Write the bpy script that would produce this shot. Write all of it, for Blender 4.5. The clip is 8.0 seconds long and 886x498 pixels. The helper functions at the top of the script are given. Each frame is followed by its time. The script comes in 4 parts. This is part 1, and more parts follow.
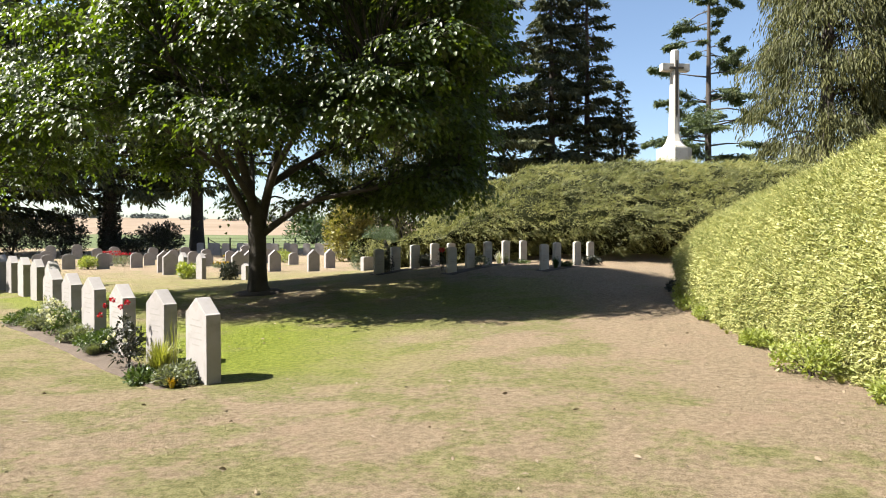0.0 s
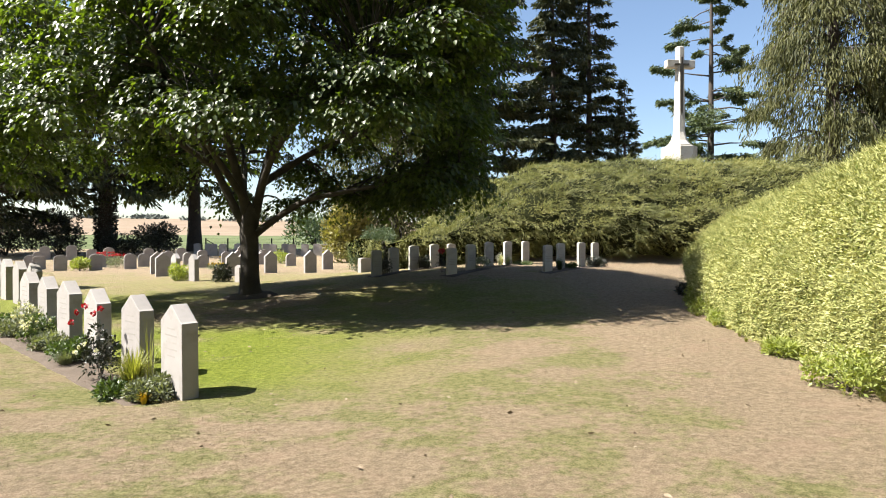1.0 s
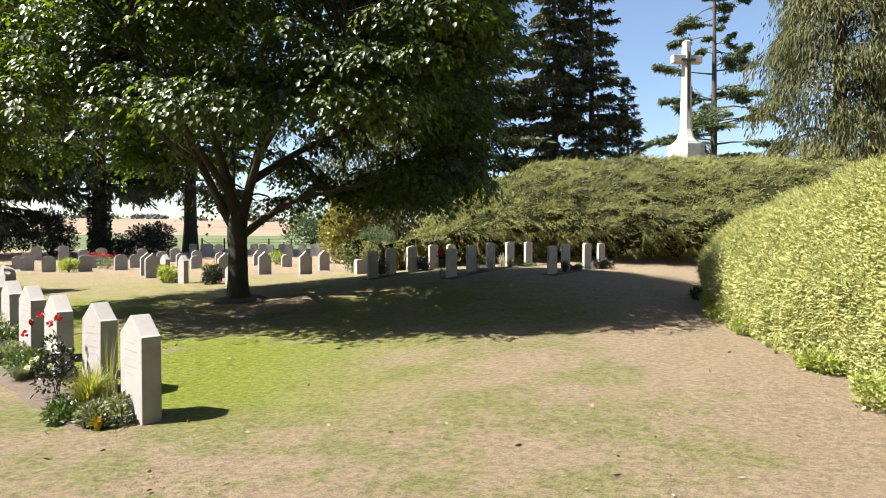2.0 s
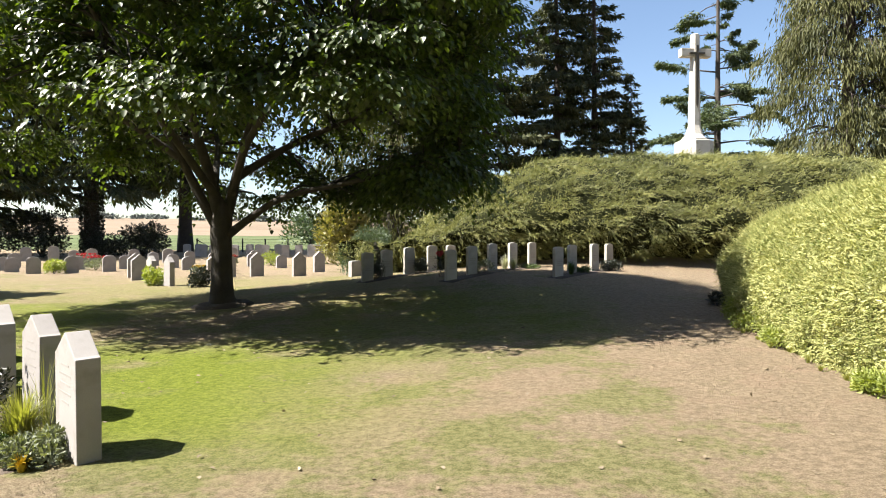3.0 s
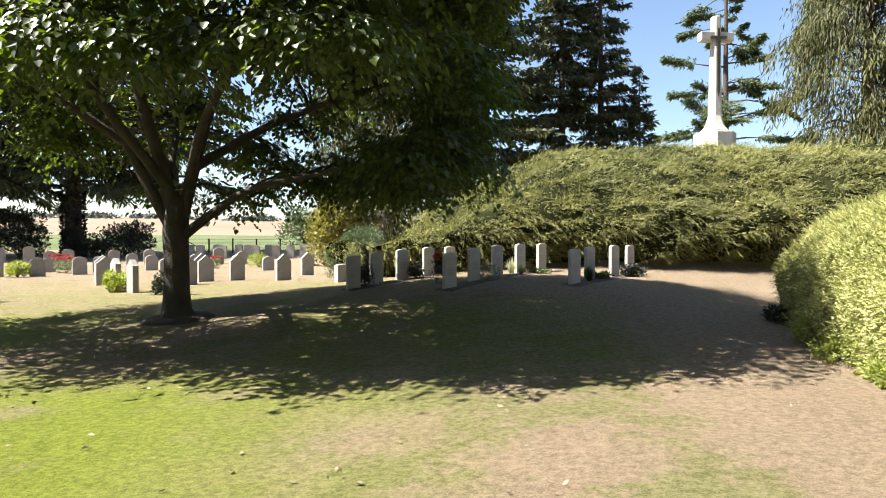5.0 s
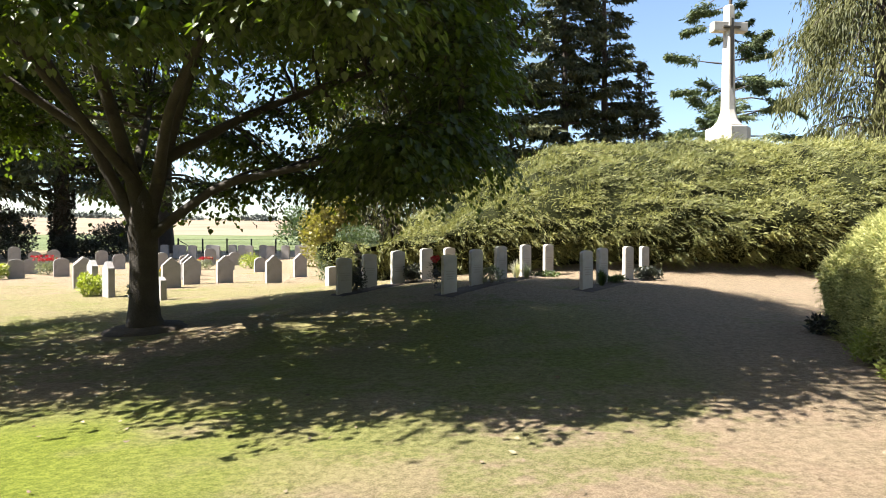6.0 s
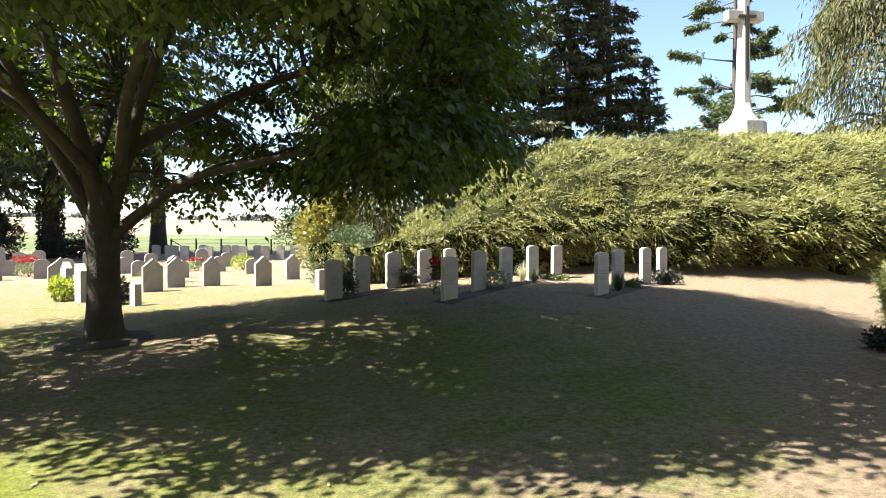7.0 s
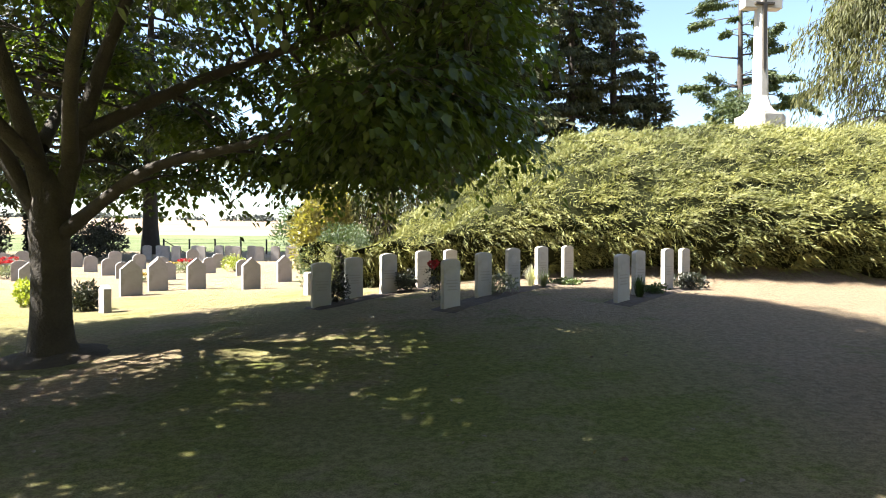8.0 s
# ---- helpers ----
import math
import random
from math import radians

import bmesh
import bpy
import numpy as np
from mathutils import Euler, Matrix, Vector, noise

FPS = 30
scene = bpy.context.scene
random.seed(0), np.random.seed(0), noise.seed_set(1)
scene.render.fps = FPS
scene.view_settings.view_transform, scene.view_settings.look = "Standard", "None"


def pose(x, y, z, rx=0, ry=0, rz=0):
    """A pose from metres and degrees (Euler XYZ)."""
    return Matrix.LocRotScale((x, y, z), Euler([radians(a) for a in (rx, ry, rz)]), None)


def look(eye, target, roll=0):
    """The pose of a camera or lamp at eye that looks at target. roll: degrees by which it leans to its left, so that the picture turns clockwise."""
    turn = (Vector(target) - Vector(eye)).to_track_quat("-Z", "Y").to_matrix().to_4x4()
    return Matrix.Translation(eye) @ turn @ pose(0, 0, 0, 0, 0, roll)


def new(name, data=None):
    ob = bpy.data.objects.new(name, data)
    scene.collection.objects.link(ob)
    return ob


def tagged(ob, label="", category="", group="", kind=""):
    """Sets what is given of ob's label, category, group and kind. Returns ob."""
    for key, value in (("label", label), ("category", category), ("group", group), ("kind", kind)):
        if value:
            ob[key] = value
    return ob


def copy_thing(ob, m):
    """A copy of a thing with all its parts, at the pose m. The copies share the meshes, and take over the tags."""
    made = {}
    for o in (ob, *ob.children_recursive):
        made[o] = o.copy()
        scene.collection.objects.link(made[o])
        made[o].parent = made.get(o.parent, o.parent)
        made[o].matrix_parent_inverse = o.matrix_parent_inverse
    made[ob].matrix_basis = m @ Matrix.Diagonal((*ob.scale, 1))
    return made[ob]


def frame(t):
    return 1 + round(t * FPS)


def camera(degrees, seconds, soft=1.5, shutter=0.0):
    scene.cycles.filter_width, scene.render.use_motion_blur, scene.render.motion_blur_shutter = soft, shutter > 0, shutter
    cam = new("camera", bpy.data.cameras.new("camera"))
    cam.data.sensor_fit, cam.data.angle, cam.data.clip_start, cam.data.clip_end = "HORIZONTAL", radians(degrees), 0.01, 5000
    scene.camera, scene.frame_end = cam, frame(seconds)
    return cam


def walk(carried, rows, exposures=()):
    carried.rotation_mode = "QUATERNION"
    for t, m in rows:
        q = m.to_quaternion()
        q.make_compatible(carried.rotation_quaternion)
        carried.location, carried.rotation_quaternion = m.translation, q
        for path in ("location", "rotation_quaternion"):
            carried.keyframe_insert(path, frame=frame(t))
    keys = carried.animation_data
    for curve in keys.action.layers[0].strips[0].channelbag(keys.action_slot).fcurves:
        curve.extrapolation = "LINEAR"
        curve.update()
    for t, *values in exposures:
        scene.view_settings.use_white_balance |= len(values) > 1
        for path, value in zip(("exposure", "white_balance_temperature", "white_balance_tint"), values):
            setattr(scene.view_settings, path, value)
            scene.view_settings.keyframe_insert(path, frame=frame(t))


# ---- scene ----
cam = camera(75.0, 8.0, soft=1.0)
ROWS = [
    (0, -0.001, 0, 1.75, -0.8, -0.14, -0.12),
    (0.5, 0.011, 0.291, 1.755, -0.78, -0.13, -0.09),
    (1, 0.024, 0.631, 1.762, -0.76, -0.12, -0.07),
    (1.5, 0.039, 1.029, 1.771, -0.76, -0.12, -0.05),
    (2.25, 0.063, 1.694, 1.785, -0.76, -0.11, -0.03),
    (3, 0.088, 2.426, 1.801, -0.76, -0.11, -0.02),
    (3.5, 0.104, 2.941, 1.811, -0.77, -0.11, -0.02),
    (4, 0.119, 3.476, 1.822, -0.78, -0.11, -0.02),
    (4.5, 0.133, 4.026, 1.832, -0.79, -0.11, -0.02),
    (5.25, 0.152, 4.889, 1.846, -0.8, -0.12, -0.02),
    (6, 0.166, 5.769, 1.857, -0.8, -0.12, -0.03),
    (6.5, 0.171, 6.362, 1.862, -0.8, -0.13, -0.03),
    (7, 0.174, 6.951, 1.866, -0.79, -0.13, -0.03),
    (7.5, 0.173, 7.547, 1.868, -0.78, -0.14, -0.04),
    (8, 0.168, 8.154, 1.867, -0.76, -0.14, -0.04),
]
walk(cam, [(t, pose(x, y, z, 90 + pitch, roll, yaw)) for t, x, y, z, pitch, roll, yaw in ROWS],
     [(0.0, 2.0), (3.0, 2.07), (4.5, 2.2), (6.5, 2.52), (8.0, 2.87)])

# ---- light ----
SUN_TO = Vector((-0.605, -0.09, 0.79)).normalized()
world = bpy.data.worlds.new("sky")
scene.world = world
world.use_nodes = True
wn = world.node_tree.nodes
sky = wn.new("ShaderNodeTexSky")
sky.sky_type = "NISHITA"
sky.sun_disc = False
sky.sun_elevation = math.asin(SUN_TO.z)
sky.sun_rotation = math.atan2(SUN_TO.x, SUN_TO.y)
sky.air_density, sky.dust_density, sky.ozone_density = 1.0, 0.9, 1.2
world.node_tree.links.new(sky.outputs[0], wn["Background"].inputs[0])
wn["Background"].inputs[1].default_value = 0.053
sun_data = bpy.data.lights.new("sun", "SUN")
sun_data.energy, sun_data.angle, sun_data.color = 5.0, radians(0.55), (1.0, 0.95, 0.86)
sun = new("sun", sun_data)
sun.matrix_world = look(SUN_TO * 60, (0, 0, 0))


# ---- materials ----
def mat(name, dark, light, scale=8.0, fine=60.0, rough=0.8, bump=0.3, depth=0.01, per="object", spread=0.25,
        translucent=0.0, spec=0.5, stain=None, tint=(2.1, 2.2, 0.6)):
    """Two scales of noise between two colours, a random shift per piece, and fine relief."""
    m = bpy.data.materials.new(name)
    m.use_nodes = True
    nt = m.node_tree
    n, l = nt.nodes, nt.links
    p = n["Principled BSDF"]
    p.inputs["Roughness"].default_value = rough
    p.inputs["Specular IOR Level"].default_value = spec
    tc = n.new("ShaderNodeTexCoord")
    a, b = n.new("ShaderNodeTexNoise"), n.new("ShaderNodeTexNoise")
    a.inputs["Scale"].default_value, a.inputs["Detail"].default_value = scale, 5
    b.inputs["Scale"].default_value, b.inputs["Detail"].default_value = fine, 4
    l.new(tc.outputs["Object"], a.inputs["Vector"])
    l.new(tc.outputs["Object"], b.inputs["Vector"])
    add = n.new("ShaderNodeMath")
    add.operation = "MULTIPLY_ADD"
    l.new(b.outputs["Fac"], add.inputs[0])
    add.inputs[1].default_value = 0.6
    l.new(a.outputs["Fac"], add.inputs[2])
    sh = n.new("ShaderNodeMath")
    sh.operation = "MULTIPLY_ADD"
    if per == "island":
        r = n.new("ShaderNodeNewGeometry").outputs["Random Per Island"]
    else:
        r = n.new("ShaderNodeObjectInfo").outputs["Random"]
    l.new(r, sh.inputs[0])
    sh.inputs[1].default_value = spread * 2
    l.new(add.outputs[0], sh.inputs[2])
    mr = n.new("ShaderNodeMapRange")
    l.new(sh.outputs[0], mr.inputs[0])
    mr.inputs[1].default_value, mr.inputs[2].default_value = 0.5 + spread * 0.3, 1.1 + spread * 1.7
    mix = n.new("ShaderNodeMix")
    mix.data_type = "RGBA"
    l.new(mr.outputs[0], mix.inputs[0])
    mix.inputs[6].default_value, mix.inputs[7].default_value = (*dark, 1), (*light, 1)
    colour = mix.outputs[2]
    if stain:
        c = n.new("ShaderNodeTexNoise")
        c.inputs["Scale"].default_value, c.inputs["Detail"].default_value = 3.5, 6
        l.new(tc.outputs["Object"], c.inputs["Vector"])
        cr = n.new("ShaderNodeMapRange")
        l.new(c.outputs["Fac"], cr.inputs[0])
        cr.inputs[1].default_value, cr.inputs[2].default_value = 0.55, 0.75
        mx = n.new("ShaderNodeMix")
        mx.data_type = "RGBA"
        l.new(cr.outputs[0], mx.inputs[0])
        l.new(colour, mx.inputs[6])
        mx.inputs[7].default_value = (*stain, 1)
        colour = mx.outputs[2]
    l.new(colour, p.inputs["Base Color"])
    if bump:
        bp = n.new("ShaderNodeBump")
        bp.inputs["Strength"].default_value, bp.inputs["Distance"].default_value = bump, depth
        l.new(add.outputs[0], bp.inputs["Height"])
        l.new(bp.outputs[0], p.inputs["Normal"])
    if translucent:
        t = n.new("ShaderNodeBsdfTranslucent")
        br = n.new("ShaderNodeMix")
        br.data_type, br.blend_type = "RGBA", "MULTIPLY"
        br.inputs[0].default_value = 1.0
        l.new(colour, br.inputs[6])
        br.inputs[7].default_value = (*tint, 1)
        l.new(br.outputs[2], t.inputs["Color"])
        ms = n.new("ShaderNodeMixShader")
        ms.inputs[0].default_value = translucent
        l.new(p.outputs[0], ms.inputs[1])
        l.new(t.outputs[0], ms.inputs[2])
        l.new(ms.outputs[0], n["Material Output"].inputs["Surface"])
    return m


M_STONE = mat("grey_limestone", (0.225, 0.207, 0.2), (0.312, 0.293, 0.28), 5, 90, 0.85, 0.35, 0.006, stain=(0.2, 0.185, 0.165))
M_WHITE = mat("white_portland_stone", (0.36, 0.336, 0.294), (0.456, 0.432, 0.39), 4, 80, 0.85, 0.25, 0.004, stain=(0.31, 0.285, 0.24))
M_CARVED = mat("carved_grooves", (0.195, 0.18, 0.168), (0.275, 0.257, 0.242), 8, 60, 0.9, 0.2)
M_BRONZE = mat("dark_bronze", (0.03, 0.026, 0.02), (0.07, 0.06, 0.045), 9, 60, 0.5, 0.2)
M_BARK = mat("grey_brown_bark", (0.026, 0.022, 0.018), (0.08, 0.066, 0.053), 4, 35, 0.9, 0.8, 0.03)
M_BARK_DARK = mat("dark_bark", (0.025, 0.02, 0.017), (0.07, 0.055, 0.045), 3, 30, 0.95, 0.8, 0.04)
M_LEAF = mat("broad_leaf", (0.014, 0.028, 0.007), (0.085, 0.118, 0.026), 0.6, 20, 0.45, 0.0, per="island", translucent=0.42, spec=0.65, tint=(2.0, 2.1, 0.35))
M_SPRUCE = mat("spruce_needles", (0.016, 0.025, 0.013), (0.082, 0.086, 0.038), 0.4, 6, 0.6, 0.0, per="island", translucent=0.1, spec=0.2)
M_PINE = mat("pine_needles", (0.028, 0.044, 0.022), (0.096, 0.116, 0.056), 0.4, 6, 0.6, 0.0, per="island", translucent=0.12, spec=0.2)
M_WEEP = mat("cypress_sprays", (0.016, 0.022, 0.008), (0.115, 0.115, 0.042), 0.4, 6, 0.6, 0.0, per="island", translucent=0.15, spec=0.2)
M_HEDGE = mat("gold_hedge_leaf", (0.09, 0.125, 0.022), (0.54, 0.52, 0.225), 2.6, 14, 0.5, 0.0, per="island", translucent=0.15, spread=0.45, tint=(1.3, 1.35, 0.7), spec=0.25)
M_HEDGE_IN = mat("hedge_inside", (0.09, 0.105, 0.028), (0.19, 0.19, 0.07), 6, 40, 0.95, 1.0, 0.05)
M_YEW = mat("juniper_sprays", (0.033, 0.048, 0.012), (0.31, 0.305, 0.088), 0.5, 9, 0.55, 0.0, per="island", translucent=0.12, tint=(1.3, 1.35, 0.7))
# near-black body: the deep shade between the sprays is put in its colour
M_YEW_SHADE = mat("juniper_inside_shade", (0.011, 0.013, 0.005), (0.027, 0.029, 0.012), 4, 30, 1.0, 1.0, 0.05, spec=0.05)
M_BUSH = mat("dark_bush_leaf", (0.007, 0.012, 0.007), (0.027, 0.03, 0.018), 1, 12, 0.45, 0.0, per="island", translucent=0.1)
M_GOLD = mat("golden_bush_leaf", (0.07, 0.068, 0.022), (0.26, 0.23, 0.08), 1, 12, 0.5, 0.0, per="island", translucent=0.25)
M_BLUE = mat("blue_green_leaf", (0.035, 0.056, 0.03), (0.095, 0.13, 0.068), 1, 12, 0.55, 0.0, per="island", translucent=0.15)
M_LIME = mat("lime_plant_leaf", (0.11, 0.14, 0.028), (0.29, 0.315, 0.085), 4, 40, 0.5, 0.0, per="island", translucent=0.3)
M_STRAW = mat("straw_grass_leaf", (0.132, 0.15, 0.03), (0.33, 0.312, 0.12), 4, 40, 0.5, 0.0, per="island", translucent=0.25)
M_GREYPLANT = mat("grey_green_leaf", (0.094, 0.11, 0.066), (0.209, 0.226, 0.165), 4, 40, 0.7, 0.0, per="island", translucent=0.15)
M_GREENPLANT = mat("green_plant_leaf", (0.024, 0.045, 0.012), (0.078, 0.114, 0.03), 4, 40, 0.5, 0.0, per="island", translucent=0.2)
M_RED = mat("red_petal", (0.2, 0.003, 0.012), (0.4, 0.012, 0.03), 8, 40, 0.5, 0.0, per="island", translucent=0.2)
M_WHITEPETAL = mat("white_petal", (0.42, 0.406, 0.35), (0.56, 0.546, 0.504), 8, 40, 0.5, 0.0, per="island", translucent=0.2)
M_YELLOW = mat("yellow_petal", (0.35, 0.231, 0.007), (0.525, 0.385, 0.035), 8, 40, 0.5, 0.0, per="island")
M_SOIL = mat("bare_soil", (0.036, 0.026, 0.018), (0.09, 0.066, 0.048), 6, 50, 0.95, 0.9, 0.03)
M_MULCH = mat("dark_damp_soil", (0.025, 0.018, 0.013), (0.075, 0.055, 0.04), 9, 60, 0.95, 0.9, 0.03)
M_WORN = mat("worn_lettering", (0.3, 0.282, 0.246), (0.372, 0.348, 0.312), 8, 60, 0.9, 0.2)
M_LITTER = mat("dry_leaf", (0.07, 0.042, 0.021), (0.3, 0.245, 0.17), 8, 60, 0.8, 0.0, per="island", spread=0.5)
M_POST = mat("weathered_post", (0.03, 0.027, 0.024), (0.072, 0.066, 0.06), 6, 50, 0.9, 0.4)
# greyed and lightened: distance haze is mixed into this leaf colour
M_FAR = mat("hazed_far_trees", (0.072, 0.084, 0.078), (0.12, 0.132, 0.114), 0.05, 0.6, 0.9, 0.0, per="island")


def smooth(a, b, v):
    v = min(1.0, max(0.0, (v - a) / (b - a)))
    return v * v * (3 - 2 * v)


def ground_z(x, y):
    """Height of the land: a lawn that climbs to the right and to a low knoll, a bank behind the hedge, and fields that rise far off."""
    z = 0.05 + 0.03 * x * math.exp(-((x / 9.0) ** 2) - ((y - 7.0) / 9.0) ** 2) + 0.009 * min(max(y, -10), 60)
    z += 0.72 * math.exp(-(((x - 2.5) / (7.5 if x < 2.5 else 12.0)) ** 2) - ((y - 20.0) / 6.0) ** 2)
    z -= 0.10 * math.exp(-(((x + 3.5) / 2.5) ** 2) - ((y - 7.5) / 3.0) ** 2)
    z += 4.2 * smooth(20.5, 29.0, y) * smooth(-1.0, 8.0, x) * (1 - 0.6 * smooth(34, 70, y)) * (1 - smooth(200, 400, y))
    z += 0.45 * smooth(36, 60, y) * (1 - smooth(60, 130, y))
    far = max(0.0, y - 75)
    z += 0.043 * far * far / (far + 90) * (1 - 0.35 * smooth(700, 1400, y)) - 0.012 * x * smooth(80, 500, y) * (x < 0)
    z += 0.02 * noise.noise((x * 0.5, y * 0.5, 0.0)) + 0.008 * noise.noise((x * 2.1, y * 2.1, 3.0))
    return z


# ---- mesh helpers ----
def mesh_object(name, verts, faces, material, parent=None, label="", soft_shade=False):
    me = bpy.data.meshes.new(name)
    me.from_pydata([tuple(v) for v in verts], [], faces)
    me.update()
    for m in (material if isinstance(material, (list, tuple)) else [material]):
        me.materials.append(m)
    if soft_shade:
        me.polygons.foreach_set("use_smooth", [True] * len(me.polygons))
    ob = new(name, me)
    ob.parent = parent
    if label:
        tagged(ob, label)
    return ob


def part(name, bm, material, parent, label="", soft_shade=False):
    me = bpy.data.meshes.new(name)
    bm.to_mesh(me)
    bm.free()
    me.materials.append(material)
    if soft_shade:
        me.polygons.foreach_set("use_smooth", [True] * len(me.polygons))
    ob = new(name, me)
    ob.parent = parent
    if label:
        tagged(ob, label)
    return ob


def thing(name, x, y, z, turn=0.0, label="", category="", group="", kind=""):
    ob = new(name)
    ob.empty_display_size = 0.1
    ob.matrix_world = pose(x, y, z, 0, 0, turn)
    return tagged(ob, label, category, group, kind)


def prism(outline, y0, y1, bevel=0.0):
    """A bmesh of an outline in x and z, pushed from y0 to y1."""
    bm = bmesh.new()
    a = [bm.verts.new((x, y0, z)) for x, z in outline]
    b = [bm.verts.new((x, y1, z)) for x, z in outline]
    bm.faces.new(a)
    bm.faces.new(b[::-1])
    k = len(a)
    for i in range(k):
        bm.faces.new((a[i], b[i], b[(i + 1) % k], a[(i + 1) % k]))
    bmesh.ops.recalc_face_normals(bm, faces=bm.faces[:])
    if bevel:
        bmesh.ops.bevel(bm, geom=bm.edges[:], offset=bevel, segments=2, affect="EDGES", profile=0.6)
    return bm


def box(x0, x1, y0, y1, z0, z1, bevel=0.0):
    return prism([(x0, z0), (x1, z0), (x1, z1), (x0, z1)], y0, y1, bevel)


def tube(V, F, pts, radii, sides=7):
    """Adds a tapered tube along pts to the lists of corners and faces."""
    base = len(V)
    up = Vector((0.31, 0.17, 0.93))
    for i, p in enumerate(pts):
        d = (pts[min(i + 1, len(pts) - 1)] - pts[max(i - 1, 0)]).normalized()
        u = d.cross(up if abs(d.dot(up)) < 0.95 else Vector((1, 0, 0))).normalized()
        w = d.cross(u)
        for k in range(sides):
            a = 2 * math.pi * k / sides
            V.append(p + (u * math.cos(a) + w * math.sin(a)) * radii[i])
    for i in range(len(pts) - 1):
        for k in range(sides):
            q, r = base + i * sides, base + (i + 1) * sides
            F.append((q + k, q + (k + 1) % sides, r + (k + 1) % sides, r + k))
    F.append(tuple(range(len(V) - sides, len(V))))


def blades(places, along, across, lengths, widths, fold=0.25):
    """Many leaves as folded four-cornered blades. All arrays; along and across are unit vectors."""
    n = len(places)
    along /= np.linalg.norm(along, axis=1, keepdims=True) + 1e-9
    across = across - along * np.sum(along * across, axis=1, keepdims=True)
    across /= np.linalg.norm(across, axis=1, keepdims=True) + 1e-9
    nor = np.cross(along, across)
    L, W = lengths[:, None], widths[:, None]
    mid = places + along * L * 0.45
    v = np.empty((n, 4, 3))
    v[:, 0] = places
    v[:, 1] = mid + across * W * 0.5 + nor * W * fold
    v[:, 2] = places + along * L - nor * W * fold * 0.4
    v[:, 3] = mid - across * W * 0.5 + nor * W * fold
    i = np.arange(n)[:, None] * 4
    tri_a, tri_b = i + np.array([[0, 1, 2]]), i + np.array([[0, 2, 3]])
    return v.reshape(-1, 3), np.concatenate([tri_a, tri_b], axis=1).reshape(-1, 3)


def broad_leaves(places, along, across, lengths, widths):
    """Many wide pointed leaves of four triangles each, cupped along the middle."""
    n = len(places)
    along /= np.linalg.norm(along, axis=1, keepdims=True) + 1e-9
    across = across - along * np.sum(along * across, axis=1, keepdims=True)
    across /= np.linalg.norm(across, axis=1, keepdims=True) + 1e-9
    nor = np.cross(along, across)
    L, W = lengths[:, None], widths[:, None]
    v = np.empty((n, 6, 3))
    v[:, 0] = places
    for k, (u, w) in enumerate(((0.3, 0.5), (0.66, 0.36), (1.0, 0.0), (0.66, -0.36), (0.3, -0.5))):
        v[:, k + 1] = places + along * L * u + across * W * w + nor * W * (0.3 * abs(w) - 0.14 * u * u)
    i = np.arange(n)[:, None] * 6
    tris = [i + np.array([[0, k, k + 1]]) for k in range(1, 5)]
    return v.reshape(-1, 3), np.concatenate(tris, axis=1).reshape(-1, 3)


def fast_mesh(name, v, f, material, parent=None, label="", kind=""):
    me = bpy.data.meshes.new(name)
    me.vertices.add(len(v))
    me.vertices.foreach_set("co", np.ascontiguousarray(v, dtype=np.float32).ravel())
    me.loops.add(f.size)
    me.loops.foreach_set("vertex_index", f.ravel().astype(np.int32))
    me.polygons.add(len(f))
    me.polygons.foreach_set("loop_start", np.arange(0, f.size, f.shape[1], dtype=np.int32))
    me.update(calc_edges=True)
    me.materials.append(material)
    ob = new(name, me)
    ob.parent = parent
    return tagged(ob, label, "", "", kind)


def unit(rng, n):
    v = rng.normal(size=(n, 3))
    return v / np.linalg.norm(v, axis=1, keepdims=True)


# ---- ground ----
def spread_axis(lo, hi, step, ends):
    """Even steps from lo to hi, then ever longer ones out to both ends."""
    axis = list(np.arange(lo, hi + step / 2, step))
    s = step
    while axis[-1] < ends[1]:
        s *= 1.13
        axis.append(axis[-1] + s)
    s = step
    while axis[0] > ends[0]:
        s *= 1.13
        axis.insert(0, axis[0] - s)
    return axis


